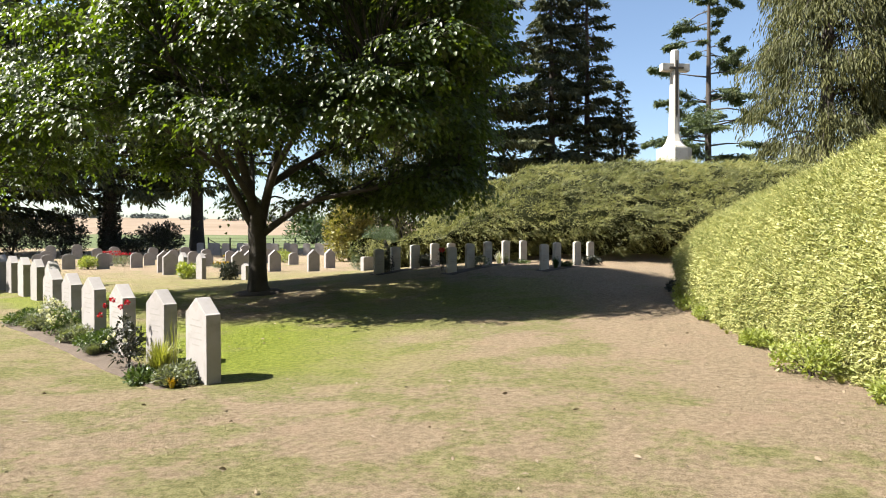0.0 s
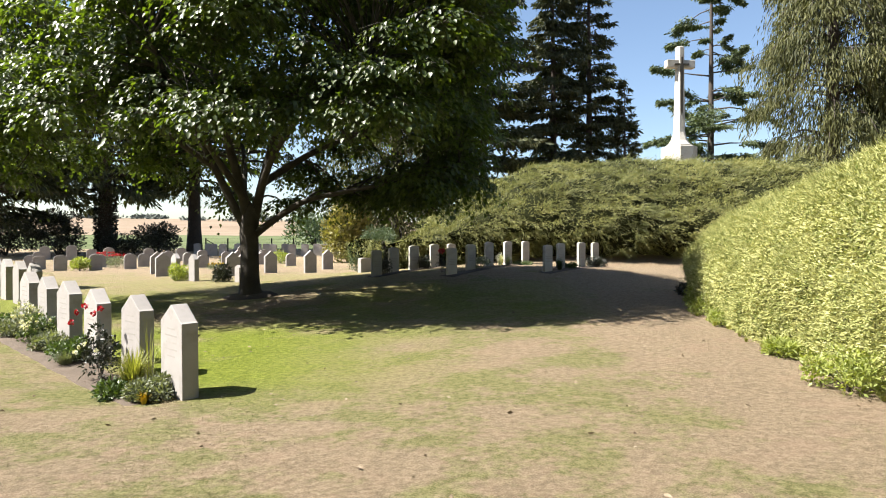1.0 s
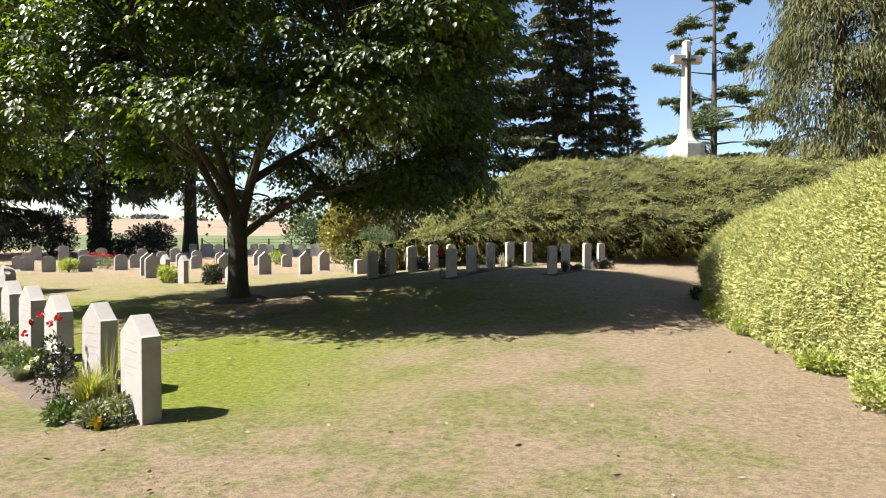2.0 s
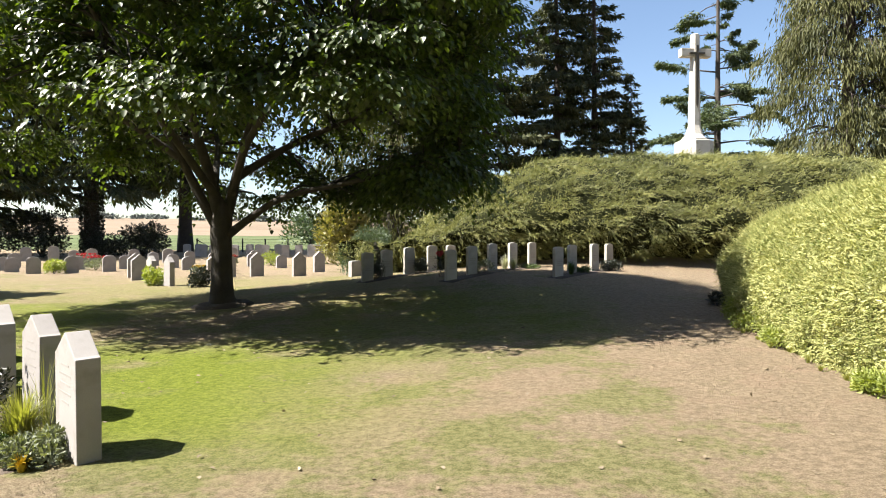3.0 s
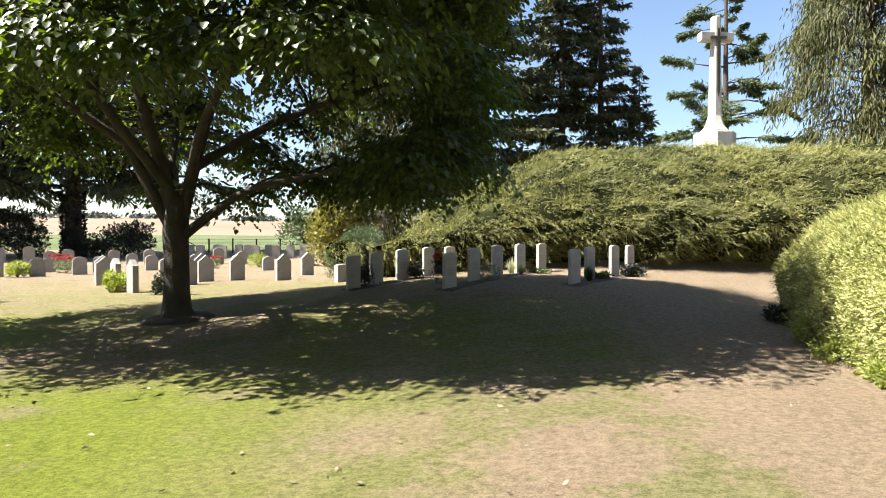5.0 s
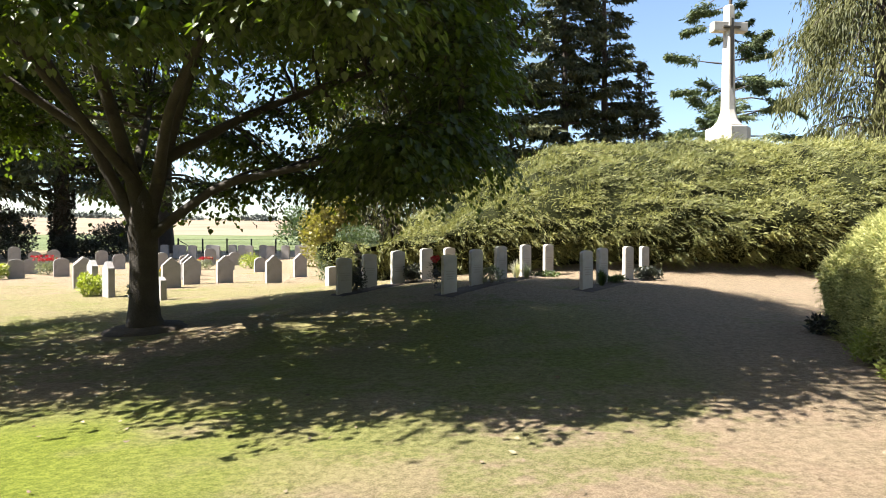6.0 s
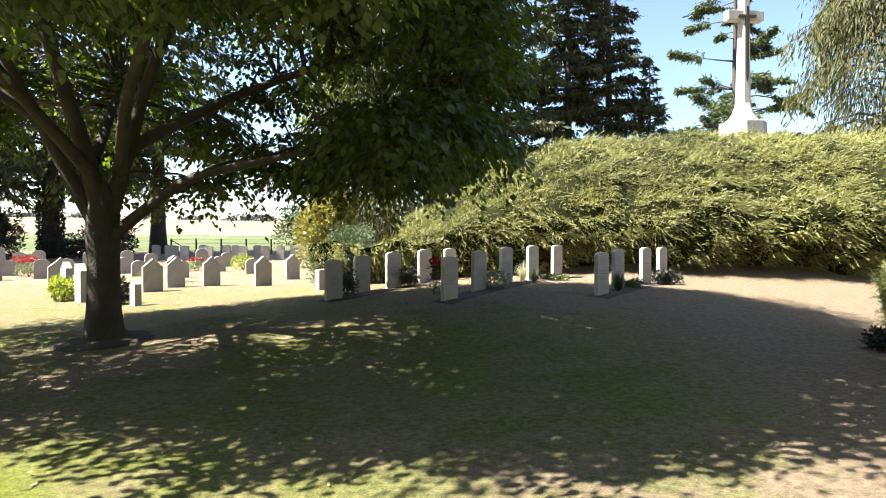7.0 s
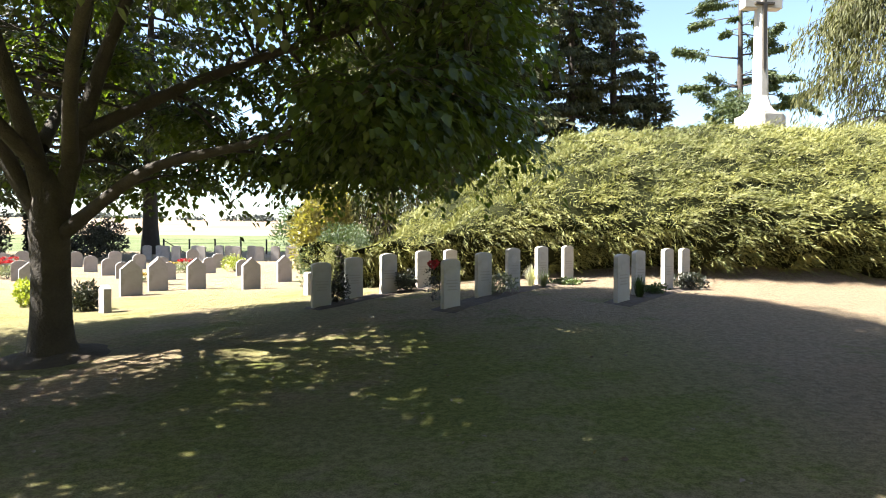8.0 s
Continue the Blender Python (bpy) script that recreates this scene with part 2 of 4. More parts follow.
def lawn_material():
    m = bpy.data.materials.new("dry_lawn_and_fields")
    m.use_nodes = True
    n, l = m.node_tree.nodes, m.node_tree.links
    p = n["Principled BSDF"]
    p.inputs["Roughness"].default_value = 0.95
    p.inputs["Specular IOR Level"].default_value = 0.15
    pos = n.new("ShaderNodeTexCoord").outputs["Object"]
    xyz = n.new("ShaderNodeSeparateXYZ")
    l.new(pos, xyz.inputs[0])

    mow = n.new("ShaderNodeMapping")
    mow.inputs["Rotation"].default_value[2] = radians(8)
    mow.inputs["Scale"].default_value = (0.85, 1.1, 1.0)
    l.new(pos, mow.inputs[0])

    def nz(scale, detail=5, rough=0.55):
        t = n.new("ShaderNodeTexNoise")
        t.inputs["Scale"].default_value, t.inputs["Detail"].default_value, t.inputs["Roughness"].default_value = scale, detail, rough
        l.new(mow.outputs[0], t.inputs["Vector"])
        return t.outputs["Fac"]

    def ramp(v, a, b, lo=0.0, hi=1.0):
        r = n.new("ShaderNodeMapRange")
        r.interpolation_type = "SMOOTHSTEP"
        l.new(v, r.inputs[0])
        for i, k in enumerate((a, b, lo, hi)):
            r.inputs[i + 1].default_value = k
        return r.outputs[0]

    def op(kind, a, b):
        o = n.new("ShaderNodeMath")
        o.operation = kind
        for i, k in enumerate((a, b)):
            if isinstance(k, (int, float)):
                o.inputs[i].default_value = k
            else:
                l.new(k, o.inputs[i])
        return o.outputs[0]

    def mix(f, a, b):
        o = n.new("ShaderNodeMix")
        o.data_type = "RGBA"
        l.new(f, o.inputs[0])
        for i, k in ((6, a), (7, b)):
            if isinstance(k, tuple):
                o.inputs[i].default_value = (*k, 1)
            else:
                l.new(k, o.inputs[i])
        return o.outputs[2]

    grain = op("ADD", op("MULTIPLY", nz(80, 4, 0.75), 0.55), op("MULTIPLY", nz(17, 5, 0.7), 0.45))
    tuftiness = ramp(grain, 0.40, 0.60)
    dry = mix(tuftiness, (0.155, 0.116, 0.074), (0.315, 0.247, 0.168))
    dry = mix(ramp(nz(2.2), 0.45, 0.7, 0, 0.6), dry, mix(tuftiness, (0.215, 0.15, 0.103), (0.31, 0.23, 0.163)))
    green = mix(tuftiness, (0.088, 0.112, 0.011), (0.215, 0.248, 0.036))
    dull = mix(tuftiness, (0.10, 0.099, 0.036), (0.245, 0.226, 0.107))
    # the watered strip beside the tall stones, and pale worn turf towards the hedges
    lush = op("MULTIPLY", ramp(xyz.outputs[0], 1.2, -3.2), op("ADD", op("MULTIPLY", ramp(xyz.outputs[1], 6.0, 8.2), ramp(xyz.outputs[1], 12.6, 10.8)), op("MULTIPLY", op("MULTIPLY", ramp(xyz.outputs[1], 14.5, 18.0), ramp(xyz.outputs[1], 29.0, 20.0)), 0.35)))
    shade = op("MULTIPLY", op("MULTIPLY", ramp(xyz.outputs[0], -4.0, -2.0), ramp(xyz.outputs[0], 4.0, 2.0)), op("MULTIPLY", ramp(xyz.outputs[1], 11.0, 12.2), ramp(xyz.outputs[1], 17.0, 15.5)))
    lush = op("MAXIMUM", lush, op("MULTIPLY", shade, 0.45))
    rows = op("MULTIPLY", ramp(xyz.outputs[0], -5.6, -7.5), op("MULTIPLY", ramp(xyz.outputs[1], 10.0, 12.0), ramp(xyz.outputs[1], 18.5, 15.5)))
    lush = op("MAXIMUM", lush, op("MULTIPLY", rows, 0.85))
    lush = op("MULTIPLY", lush, ramp(nz(0.7), 0.25, 0.5))
    # the turf before the flower bed is as dry as the rest
    lush = op("MULTIPLY", lush, ramp(op("ADD", xyz.outputs[1], op("MULTIPLY", xyz.outputs[0], 0.88)), 4.4, 5.2, 0.2, 1.0))
    patch = op("ADD", op("ADD", nz(0.85, 4), op("MULTIPLY", nz(2.6, 4), 0.5)), op("MULTIPLY", op("SUBTRACT", nz(9.0, 4, 0.7), 0.5), 0.45))
    side = op("MULTIPLY", ramp(xyz.outputs[0], 1.5, 4.5), 0.2)
    far = op("MULTIPLY", ramp(xyz.outputs[1], 15.0, 19.0), 0.12)
    dullness = ramp(op("SUBTRACT", op("SUBTRACT", patch, side), far), 0.66, 0.86)
    c = mix(dullness, dry, dull)
    c = mix(lush, c, green)
    # fields beyond the fence
    fy = op("ADD", xyz.outputs[1], op("MULTIPLY", nz(0.02, 2), 30.0))
    crop = mix(ramp(nz(0.08, 6), 0.35, 0.65), (0.06, 0.078, 0.03), (0.095, 0.11, 0.05))
    stubble = mix(ramp(nz(0.03, 6), 0.35, 0.65), (0.15, 0.112, 0.078), (0.185, 0.142, 0.102))
    c = mix(ramp(op("ADD", xyz.outputs[1], op("MULTIPLY", nz(0.6, 2), 3.0)), 56.5, 57.5), c, crop)
    c = mix(ramp(fy, 205.0, 209.0), c, stubble)
    l.new(c, p.inputs["Base Color"])
    b = n.new("ShaderNodeBump")
    b.inputs["Strength"].default_value, b.inputs["Distance"].default_value = 0.9, 0.032
    l.new(op("ADD", grain, nz(160, 3)), b.inputs["Height"])
    l.new(b.outputs[0], p.inputs["Normal"])
    return m


GX, GY = spread_axis(-16, 12, 0.35, (-1500, 1500)), spread_axis(-3, 32, 0.35, (-300, 2400))
gv = [(x, y, ground_z(x, y)) for y in GY for x in GX]
gw = len(GX)
gf = [(j * gw + i, j * gw + i + 1, (j + 1) * gw + i + 1, (j + 1) * gw + i) for j in range(len(GY) - 1) for i in range(gw - 1)]
M_LAWN = lawn_material()
ground = mesh_object("ground", gv, gf, M_LAWN, soft_shade=True)
tagged(ground, "sun-dried patchy lawn running out to green and stubble fields", "ground", "", "structure")


# ---- headstones ----
def gable_stone(x, y, turn, w=0.58, t=0.19, shoulder=0.88, apex=1.08, group="row of grey gabled stones", lines=True, tilt=0.0, material=None):
    z = ground_z(x, y)
    g = thing("headstone", x, y, z, turn, "grey stone grave marker with a gabled top", "headstone", group)
    g.matrix_world = pose(x, y, z, tilt, tilt * 0.6, turn)
    part("slab", prism([(-w / 2, -0.2), (w / 2, -0.2), (w / 2, shoulder), (w / 2 - 0.03, shoulder + 0.012), (0, apex), (-w / 2 + 0.03, shoulder + 0.012), (-w / 2, shoulder)], -t / 2, t / 2, 0.009), material or M_STONE, g)
    if lines:
        for k, (h, half) in enumerate(((0.80, 0.10), (0.72, 0.15), (0.64, 0.13), (0.56, 0.15), (0.48, 0.09))):
            h, half = h * shoulder / 0.88, half * w / 0.53
            part("carved_line", box(-half, half, -t / 2 - 0.0012, -t / 2 + 0.002, h - 0.009, h + 0.009), M_CARVED, g)
    return g


def round_stone(x, y, turn, w=0.46, t=0.15, shoulder=0.5, rise=0.16, group="low stones", name="headstone", label="low grey grave marker with a rounded top", steps=9):
    z = ground_z(x, y)
    g = thing(name, x, y, z, turn, label, "headstone", group)
    arc = [(w / 2 * math.cos(a), shoulder + rise * math.sin(a)) for a in (math.pi * k / steps for k in range(steps + 1))]
    part("slab", prism([(-w / 2, -0.2), (w / 2, -0.2)] + arc, -t / 2, t / 2, 0.007), M_STONE, g)
    return g


def white_stone(x, y, turn, w=0.38, t=0.08, h=0.81):
    z = ground_z(x, y)
    g = thing("headstone", x, y, z, turn, "white limestone grave marker with a gently curved top on dry turf", "headstone", "white stones on the knoll")
    top = [(w / 2 * math.cos(a), h - 0.055 + 0.055 * math.sin(a)) for a in (math.pi * k / 12 for k in range(13))]
    part("slab", prism([(-w / 2, -0.25), (w / 2, -0.25)] + top, -t / 2, t / 2, 0.006), M_WHITE, g)
    part("badge", prism([(0.085 * math.cos(a), 0.6 + 0.085 * math.sin(a)) for a in (2 * math.pi * k / 14 for k in range(14))], -t / 2 - 0.003, -t / 2 + 0.002), M_WHITE, g)
    for h1, half in ((0.46, 0.12), (0.41, 0.14), (0.36, 0.09), (0.31, 0.11)):
        part("carved_line", box(-half, half, -t / 2 - 0.0025, -t / 2 + 0.002, h1 - 0.009, h1 + 0.009), M_WORN, g)
    return g


# the tall gabled row: its faces look back along the way in
ROW = math.degrees(math.atan2(0.66, -0.75))
for k, (x, y) in enumerate(((-3.06, 7.40), (-4.1, 8.43), (-5.02, 9.08), (-6.02, 9.99), (-6.9, 10.79), (-7.83, 11.63))):
    gable_stone(x, y, ROW + 180 + (1.5 if k % 2 else -1), tilt=(0.4, -0.5, 0.3, 0.0, 0.6, -0.3)[k])
for k, (x, y) in enumerate(((-9.7, 14.4), (-10.7, 15.3), (-11.7, 16.2), (-12.7, 17.1), (-13.7, 18.0))):
    gable_stone(x, y, ROW + 180, group="second row of grey gabled stones", lines=False)

# gabled stones on the lawn behind the tree
for x, y, a in ((-11.6, 24.65, 0), (-8.6, 24.4, 2), (-8.75, 26.25, -2), (-7.7, 26.6, 1), (-5.85, 26.3, 0), (-5.8, 29.9, 1), (-12.7, 26.4, 0), (-9.9, 28.6, 2)):
    gable_stone(x, y, 40 + a, 0.56, 0.16, 0.76, 1.0, "gabled stones behind the tree", False)
gable_stone(-9.0, 21.6, ROW + 180, 0.46, 0.17, 0.80, 0.98, "gabled stones behind the tree", False)
gable_stone(-10.35, 23.1, ROW + 180, 0.46, 0.17, 0.80, 0.98, "gabled stones behind the tree", False)
gable_stone(-6.85, 20.15, ROW + 180, 0.3, 0.15, 0.50, 0.58, "gabled stones behind the tree", False)

# low stones and far rows
rng = random.Random(5)
for x, y in ((-18.4, 28.5), (-17.0, 29.0), (-15.9, 30.1), (-16.4, 32.4), (-14.3, 33.2), (-12.8, 31.6), (-10.7, 31.0), (-10.6, 34.8), (-19.3, 34.1),
             (-16.5, 35.5), (-20.2, 29.6), (-21.5, 30.8), (-18.3, 31.6), (-12.6, 34.4), (-8.6, 33.5), (-22.6, 33.0)):
    round_stone(x, y, 35 + rng.uniform(-4, 4), 0.56, 0.16, 0.46 + rng.uniform(0, 0.14), 0.2)
for k in range(9):
    round_stone(-27 + 1.9 * k + rng.uniform(-0.3, 0.3), 39 + rng.uniform(-1.2, 1.2), 35 + rng.uniform(-4, 4), 0.62, 0.16, 0.55 + rng.uniform(0, 0.25), 0.22)
for k in range(15):
    round_stone(-19.2 + 0.78 * k + rng.uniform(-0.1, 0.1), 45.5 + rng.uniform(-0.7, 0.7), rng.uniform(-3, 3), 0.55, 0.16, 0.85, 0.08, "far rows of stones", label="blue-grey grave marker with a shallow curved top")

# white stones in three slanting rows
for x, y in ((-2.02, 18.55), (-1.55, 19.3), (-0.92, 19.75), (-0.25, 20.55),
             (0.3, 17.6), (0.9, 18.5), (1.55, 19.5), (2.25, 20.3), (2.97, 21.1), (0.35, 21.6),
             (3.15, 17.75), (3.7, 18.55), (4.53, 19.35), (5.17, 20.1)):
    white_stone(x, y, 43 + 2 * math.sin(x * 9))
round_stone(-2.75, 21.4, 43, 0.5, 0.2, 0.48, 0.03, "white stones on the knoll", label="low pale stone marker with a flat top")


# ---- memorial cross ----
def octagon(r, z, turn=22.5):
    return [Vector((r * math.cos(radians(turn + 45 * k)), r * math.sin(radians(turn + 45 * k)), z)) for k in range(8)]


def rings(profile, sides=8):
    bm = bmesh.new()
    loops = [[bm.verts.new(v) for v in octagon(r, z)] for r, z in profile]
    for a, b in zip(loops, loops[1:]):
        for k in range(8):
            bm.faces.new((a[k], a[(k + 1) % 8], b[(k + 1) % 8], b[k]))
    bm.faces.new(loops[0][::-1])
    bm.faces.new(loops[-1])
    return bm


cz = 6.42
cross = thing("memorial_cross", 11.75, 29.3, 0, 5, "tall white stone memorial cross with a dark bronze sword", "memorial cross")
cross.location.z = cz
part("plinth", rings([(0.84, -2.6), (0.84, -0.02), (0.82, 0.02)]), M_WHITE, cross)
part("foot", rings([(0.62, 0.02), (0.62, 0.10), (0.52, 0.18), (0.40, 0.34), (0.31, 0.62), (0.275, 0.75)]), M_WHITE, cross)
part("shaft", rings([(0.275, 0.75), (0.215, 3.6), (0.205, 4.94), (0.17, 4.98)]), M_WHITE, cross)
bm = box(-0.72, 0.72, -0.17, 0.17, 3.92, 4.30, 0.03)
part("crossarm", bm, M_WHITE, cross)
sword = part("sword", prism([(-0.05, 1.75), (0, 1.55), (0.05, 1.75), (0.075, 4.02), (-0.075, 4.02)], -0.265, -0.185), M_BRONZE, cross, "dark bronze sword")
part("sword_guard", box(-0.36, 0.36, -0.265, -0.165, 4.02, 4.10, 0.01), M_BRONZE, sword)
part("sword_grip", box(-0.05, 0.05, -0.265, -0.165, 4.10, 4.42, 0.01), M_BRONZE, sword)


# ---- hedges ----
def hedge(name, label, path_pts, section, inner, leafmat, per_m2, length, width, hang, seed, lump=0.15, gaps=0.0, east=99.0, north=99.0, south=-99.0, wisps=0, frond=0.0, fronds=0):
    """A clipped hedge: a lumpy solid swept along a path, with leaf sprays all over it.
    section(s) gives the outline (out, up) at the share s of the way; out is to the side of the lawn."""
    r = np.random.RandomState(seed)
    g = thing(name, 0, 0, 0, 0, label, "hedge")
    V, F = [], []
    pts = [Vector(p) for p in path_pts]
    rows = []
    for i, p in enumerate(pts):
        d = pts[min(i + 1, len(pts) - 1)] - pts[max(i - 1, 0)]
        side = Vector((-d.y, d.x, 0)).normalized()
        row = []
        for o, u in section(i / (len(pts) - 1)):
            q = p + side * o
            n3 = noise.noise_vector(Vector((q.x * 0.9, q.y * 0.9, u * 2.0))) * lump + noise.noise_vector(Vector((q.x * 2.7, q.y * 2.7, u * 2.7))) * lump * 0.5
            z = ground_z(p.x + side.x * o, p.y + side.y * o) if u <= 0 else p.z + u
            row.append(Vector((q.x, q.y, z if u <= 0 else z)) + (n3 if u > 0.05 else n3 * 0.3))
        rows.append(row)
    k = len(rows[0])
    for row in rows:
        V += row
    for i in range(len(rows) - 1):
        for j in range(k - 1):
            F.append((i * k + j, i * k + j + 1, (i + 1) * k + j + 1, (i + 1) * k + j))
    F.append(tuple(range(k))[::-1])
    F.append(tuple((len(rows) - 1) * k + j for j in range(k)))
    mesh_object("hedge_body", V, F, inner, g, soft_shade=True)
    A = np.array([[tuple(V[a]) for a in f[:4]] for f in F if len(f) == 4])
    caps = [[tuple(V[a]) for a in (f[0], f[i], f[i + 1], f[i + 1])] for f in F[-2:] for i in range(1, k - 1)]
    A = np.concatenate([A, np.array(caps)])
    seen = (A[:, :, 0].mean(axis=1) < east) & (A[:, :, 1].mean(axis=1) < north) & (A[:, :, 1].mean(axis=1) > south)
    nor = np.cross(A[:, 2] - A[:, 0], A[:, 3] - A[:, 1] + 1e-6)
    area = np.linalg.norm(nor, axis=1) / 2
    nor /= area[:, None] * 2 + 1e-9
    heart = np.array([tuple(sum(row, Vector()) / k) for row in rows])
    centre = np.concatenate([np.repeat((heart[:-1] + heart[1:]) / 2, k - 1, axis=0), np.repeat([heart[1]], k - 2, axis=0), np.repeat([heart[-2]], k - 2, axis=0)])
    nor *= np.where(np.sum(nor * (A.mean(axis=1) - centre), axis=1) < 0, -1.0, 1.0)[:, None]
    A, nor, area = A[seen], nor[seen], area[seen]
    count = int(area.sum() * per_m2)
    pick = r.choice(len(A), count, p=area / area.sum())
    u, v = r.rand(count, 1), r.rand(count, 1)
    P = (A[pick, 0] * (1 - u) + A[pick, 1] * u) * (1 - v) + (A[pick, 3] * (1 - u) + A[pick, 2] * u) * v
    N = nor[pick]
    P = P + N * r.uniform(-0.05, 0.07, (count, 1)) * (length / 0.1)
    # patches without sprays let the shade-coloured body show through
    if gaps:
        hold = np.array([noise.noise(Vector((q[0] * 1.3, q[1] * 1.3, q[2] * 3.6))) for q in P.tolist()]) > gaps - 0.25
        hold |= r.rand(count) < 0.15
        P, N, count = P[hold], N[hold], int(hold.sum())
    D = N * 0.55 + r.normal(size=(count, 3)) * 0.6 + np.array(hang)
    X = r.normal(size=(count, 3))
    v, f = blades(P, D, X, length * r.uniform(0.5, 1.5, count), width * r.uniform(0.6, 1.4, count))
    fast_mesh("leaf_sprays", v, f, leafmat, g, kind="stuff")
    if fronds:
        # arching sprays: a bent rib with leaflets to both sides, standing clear of the clipped face
        pick, m = r.choice(count, fronds), 14
        root = P[pick] - N[pick] * 0.06
        axis = N[pick] * 0.75 + r.normal(size=(fronds, 3)) * 0.35 + np.array(hang) * 1.3
        axis /= np.linalg.norm(axis, axis=1, keepdims=True)
        side = np.cross(axis, N[pick] + r.normal(size=(fronds, 3)) * 0.3)
        side /= np.linalg.norm(side, axis=1, keepdims=True) + 1e-9
        long = frond * r.uniform(0.5, 1.4, (fronds, 1))
        at, way = [], []
        for j in range(m):
            u = j / (m - 1)
            at.append(root + axis * long * u + np.array([0, 0, -0.22]) * long * u * u)
            way.append(axis * (0.55 + 0.6 * u) + side * (1 if j % 2 else -1) * (0.75 - 0.5 * u) + np.array([0, 0, -0.25 * u]))
        at, way = np.concatenate(at), np.concatenate(way)
        k = len(at)
        v, f = blades(at, way + r.normal(size=(k, 3)) * 0.12, r.normal(size=(k, 3)), frond * 0.24 * r.uniform(0.6, 1.3, k), frond * 0.034 * r.uniform(0.7, 1.4, k))
        fast_mesh("frond_cover", v, f, leafmat, g, kind="stuff")
    if wisps:
        high = np.nonzero(N[:, 2] > 0.3)[0]
        pick = r.choice(high, wisps)
        D = N[pick] * 0.5 + r.normal(size=(wisps, 3)) * 0.35 + np.array([-0.35, -0.1, 0.35])
        v, f = blades(P[pick] - N[pick] * 0.03, D, r.normal(size=(wisps, 3)), r.uniform(0.1, 0.28, wisps), r.uniform(0.004, 0.010, wisps))
        fast_mesh("shoot_fringe", v, f, leafmat, g, kind="stuff")
    return g


def right_section(s):
    h = 3.25 - 0.15 * s if s < 0.55 else 3.17 - 1.15 * smooth(0.55, 1.0, s)
    out = [(0.0, 0.0), (0.06, 0.35 * h), (-0.12, 0.55 * h), (-0.42, 0.75 * h), (-0.85, 0.9 * h), (-1.45, h), (-3.0, h * 1.03), (-5.0, h * 0.98), (-5.3, 0.5 * h), (-5.4, 0.0)]
    res = []
    for (a, b), (c, d) in zip(out, out[1:]):
        n = max(1, int(math.hypot(c - a, (d - b) / h * 3.2) / 0.22))
        res += [(a + (c - a) * i / n, b + (d - b) * i / n) for i in range(n)]
    return [(-o, u) for o, u in [(x, y) for x, y in res] + [out[-1]]]


def line(points, step):
    res = []
    for a, b in zip(points, points[1:]):
        n = max(1, int(math.dist(a, b) / step))
        res += [tuple(a[i] + (b[i] - a[i]) * k / n for i in range(2)) for k in range(n)]
    res.append(points[-1])
    return [(x, y, ground_z(x, y)) for x, y in res]


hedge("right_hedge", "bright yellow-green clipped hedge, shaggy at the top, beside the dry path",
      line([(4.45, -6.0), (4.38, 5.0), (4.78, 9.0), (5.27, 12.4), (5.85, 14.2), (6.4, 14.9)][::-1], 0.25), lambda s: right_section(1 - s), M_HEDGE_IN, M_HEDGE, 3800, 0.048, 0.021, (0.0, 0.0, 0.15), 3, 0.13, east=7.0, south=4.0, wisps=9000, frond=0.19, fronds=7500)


def bank_section(s):
    h = 1.2 + 2.35 * smooth(0.02, 0.36, s) + 0.8 * s + 0.1 * smooth(0.4, 0.7, s)
    return [(-0.55, 0.0), (-0.3, 0.3), (0.05, 0.75), (0.3, 1.2), (0.2, min(1.6, h * 0.5)), (-0.7, h * 0.68), (-1.3, h * 0.8), (-2.0, h * 0.9), (-2.8, h * 0.97), (-3.6, h), (-5.0, h * 1.02), (-6.0, h * 0.95), (-6.2, 0.0)]


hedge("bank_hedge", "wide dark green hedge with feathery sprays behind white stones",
      line([(-3.6, 24.5), (-1.5, 22.6), (2.5, 22.0), (7.0, 21.8), (12.0, 21.8), (20.0, 21.0)], 0.4), lambda s: [(-o, u) for o, u in bank_section(s)], M_YEW_SHADE, M_YEW, 950, 0.145, 0.021, (0.5, -0.1, -0.12), 4, 0.45, 0.3, north=25.6, wisps=7000, frond=0.4, fronds=11000)


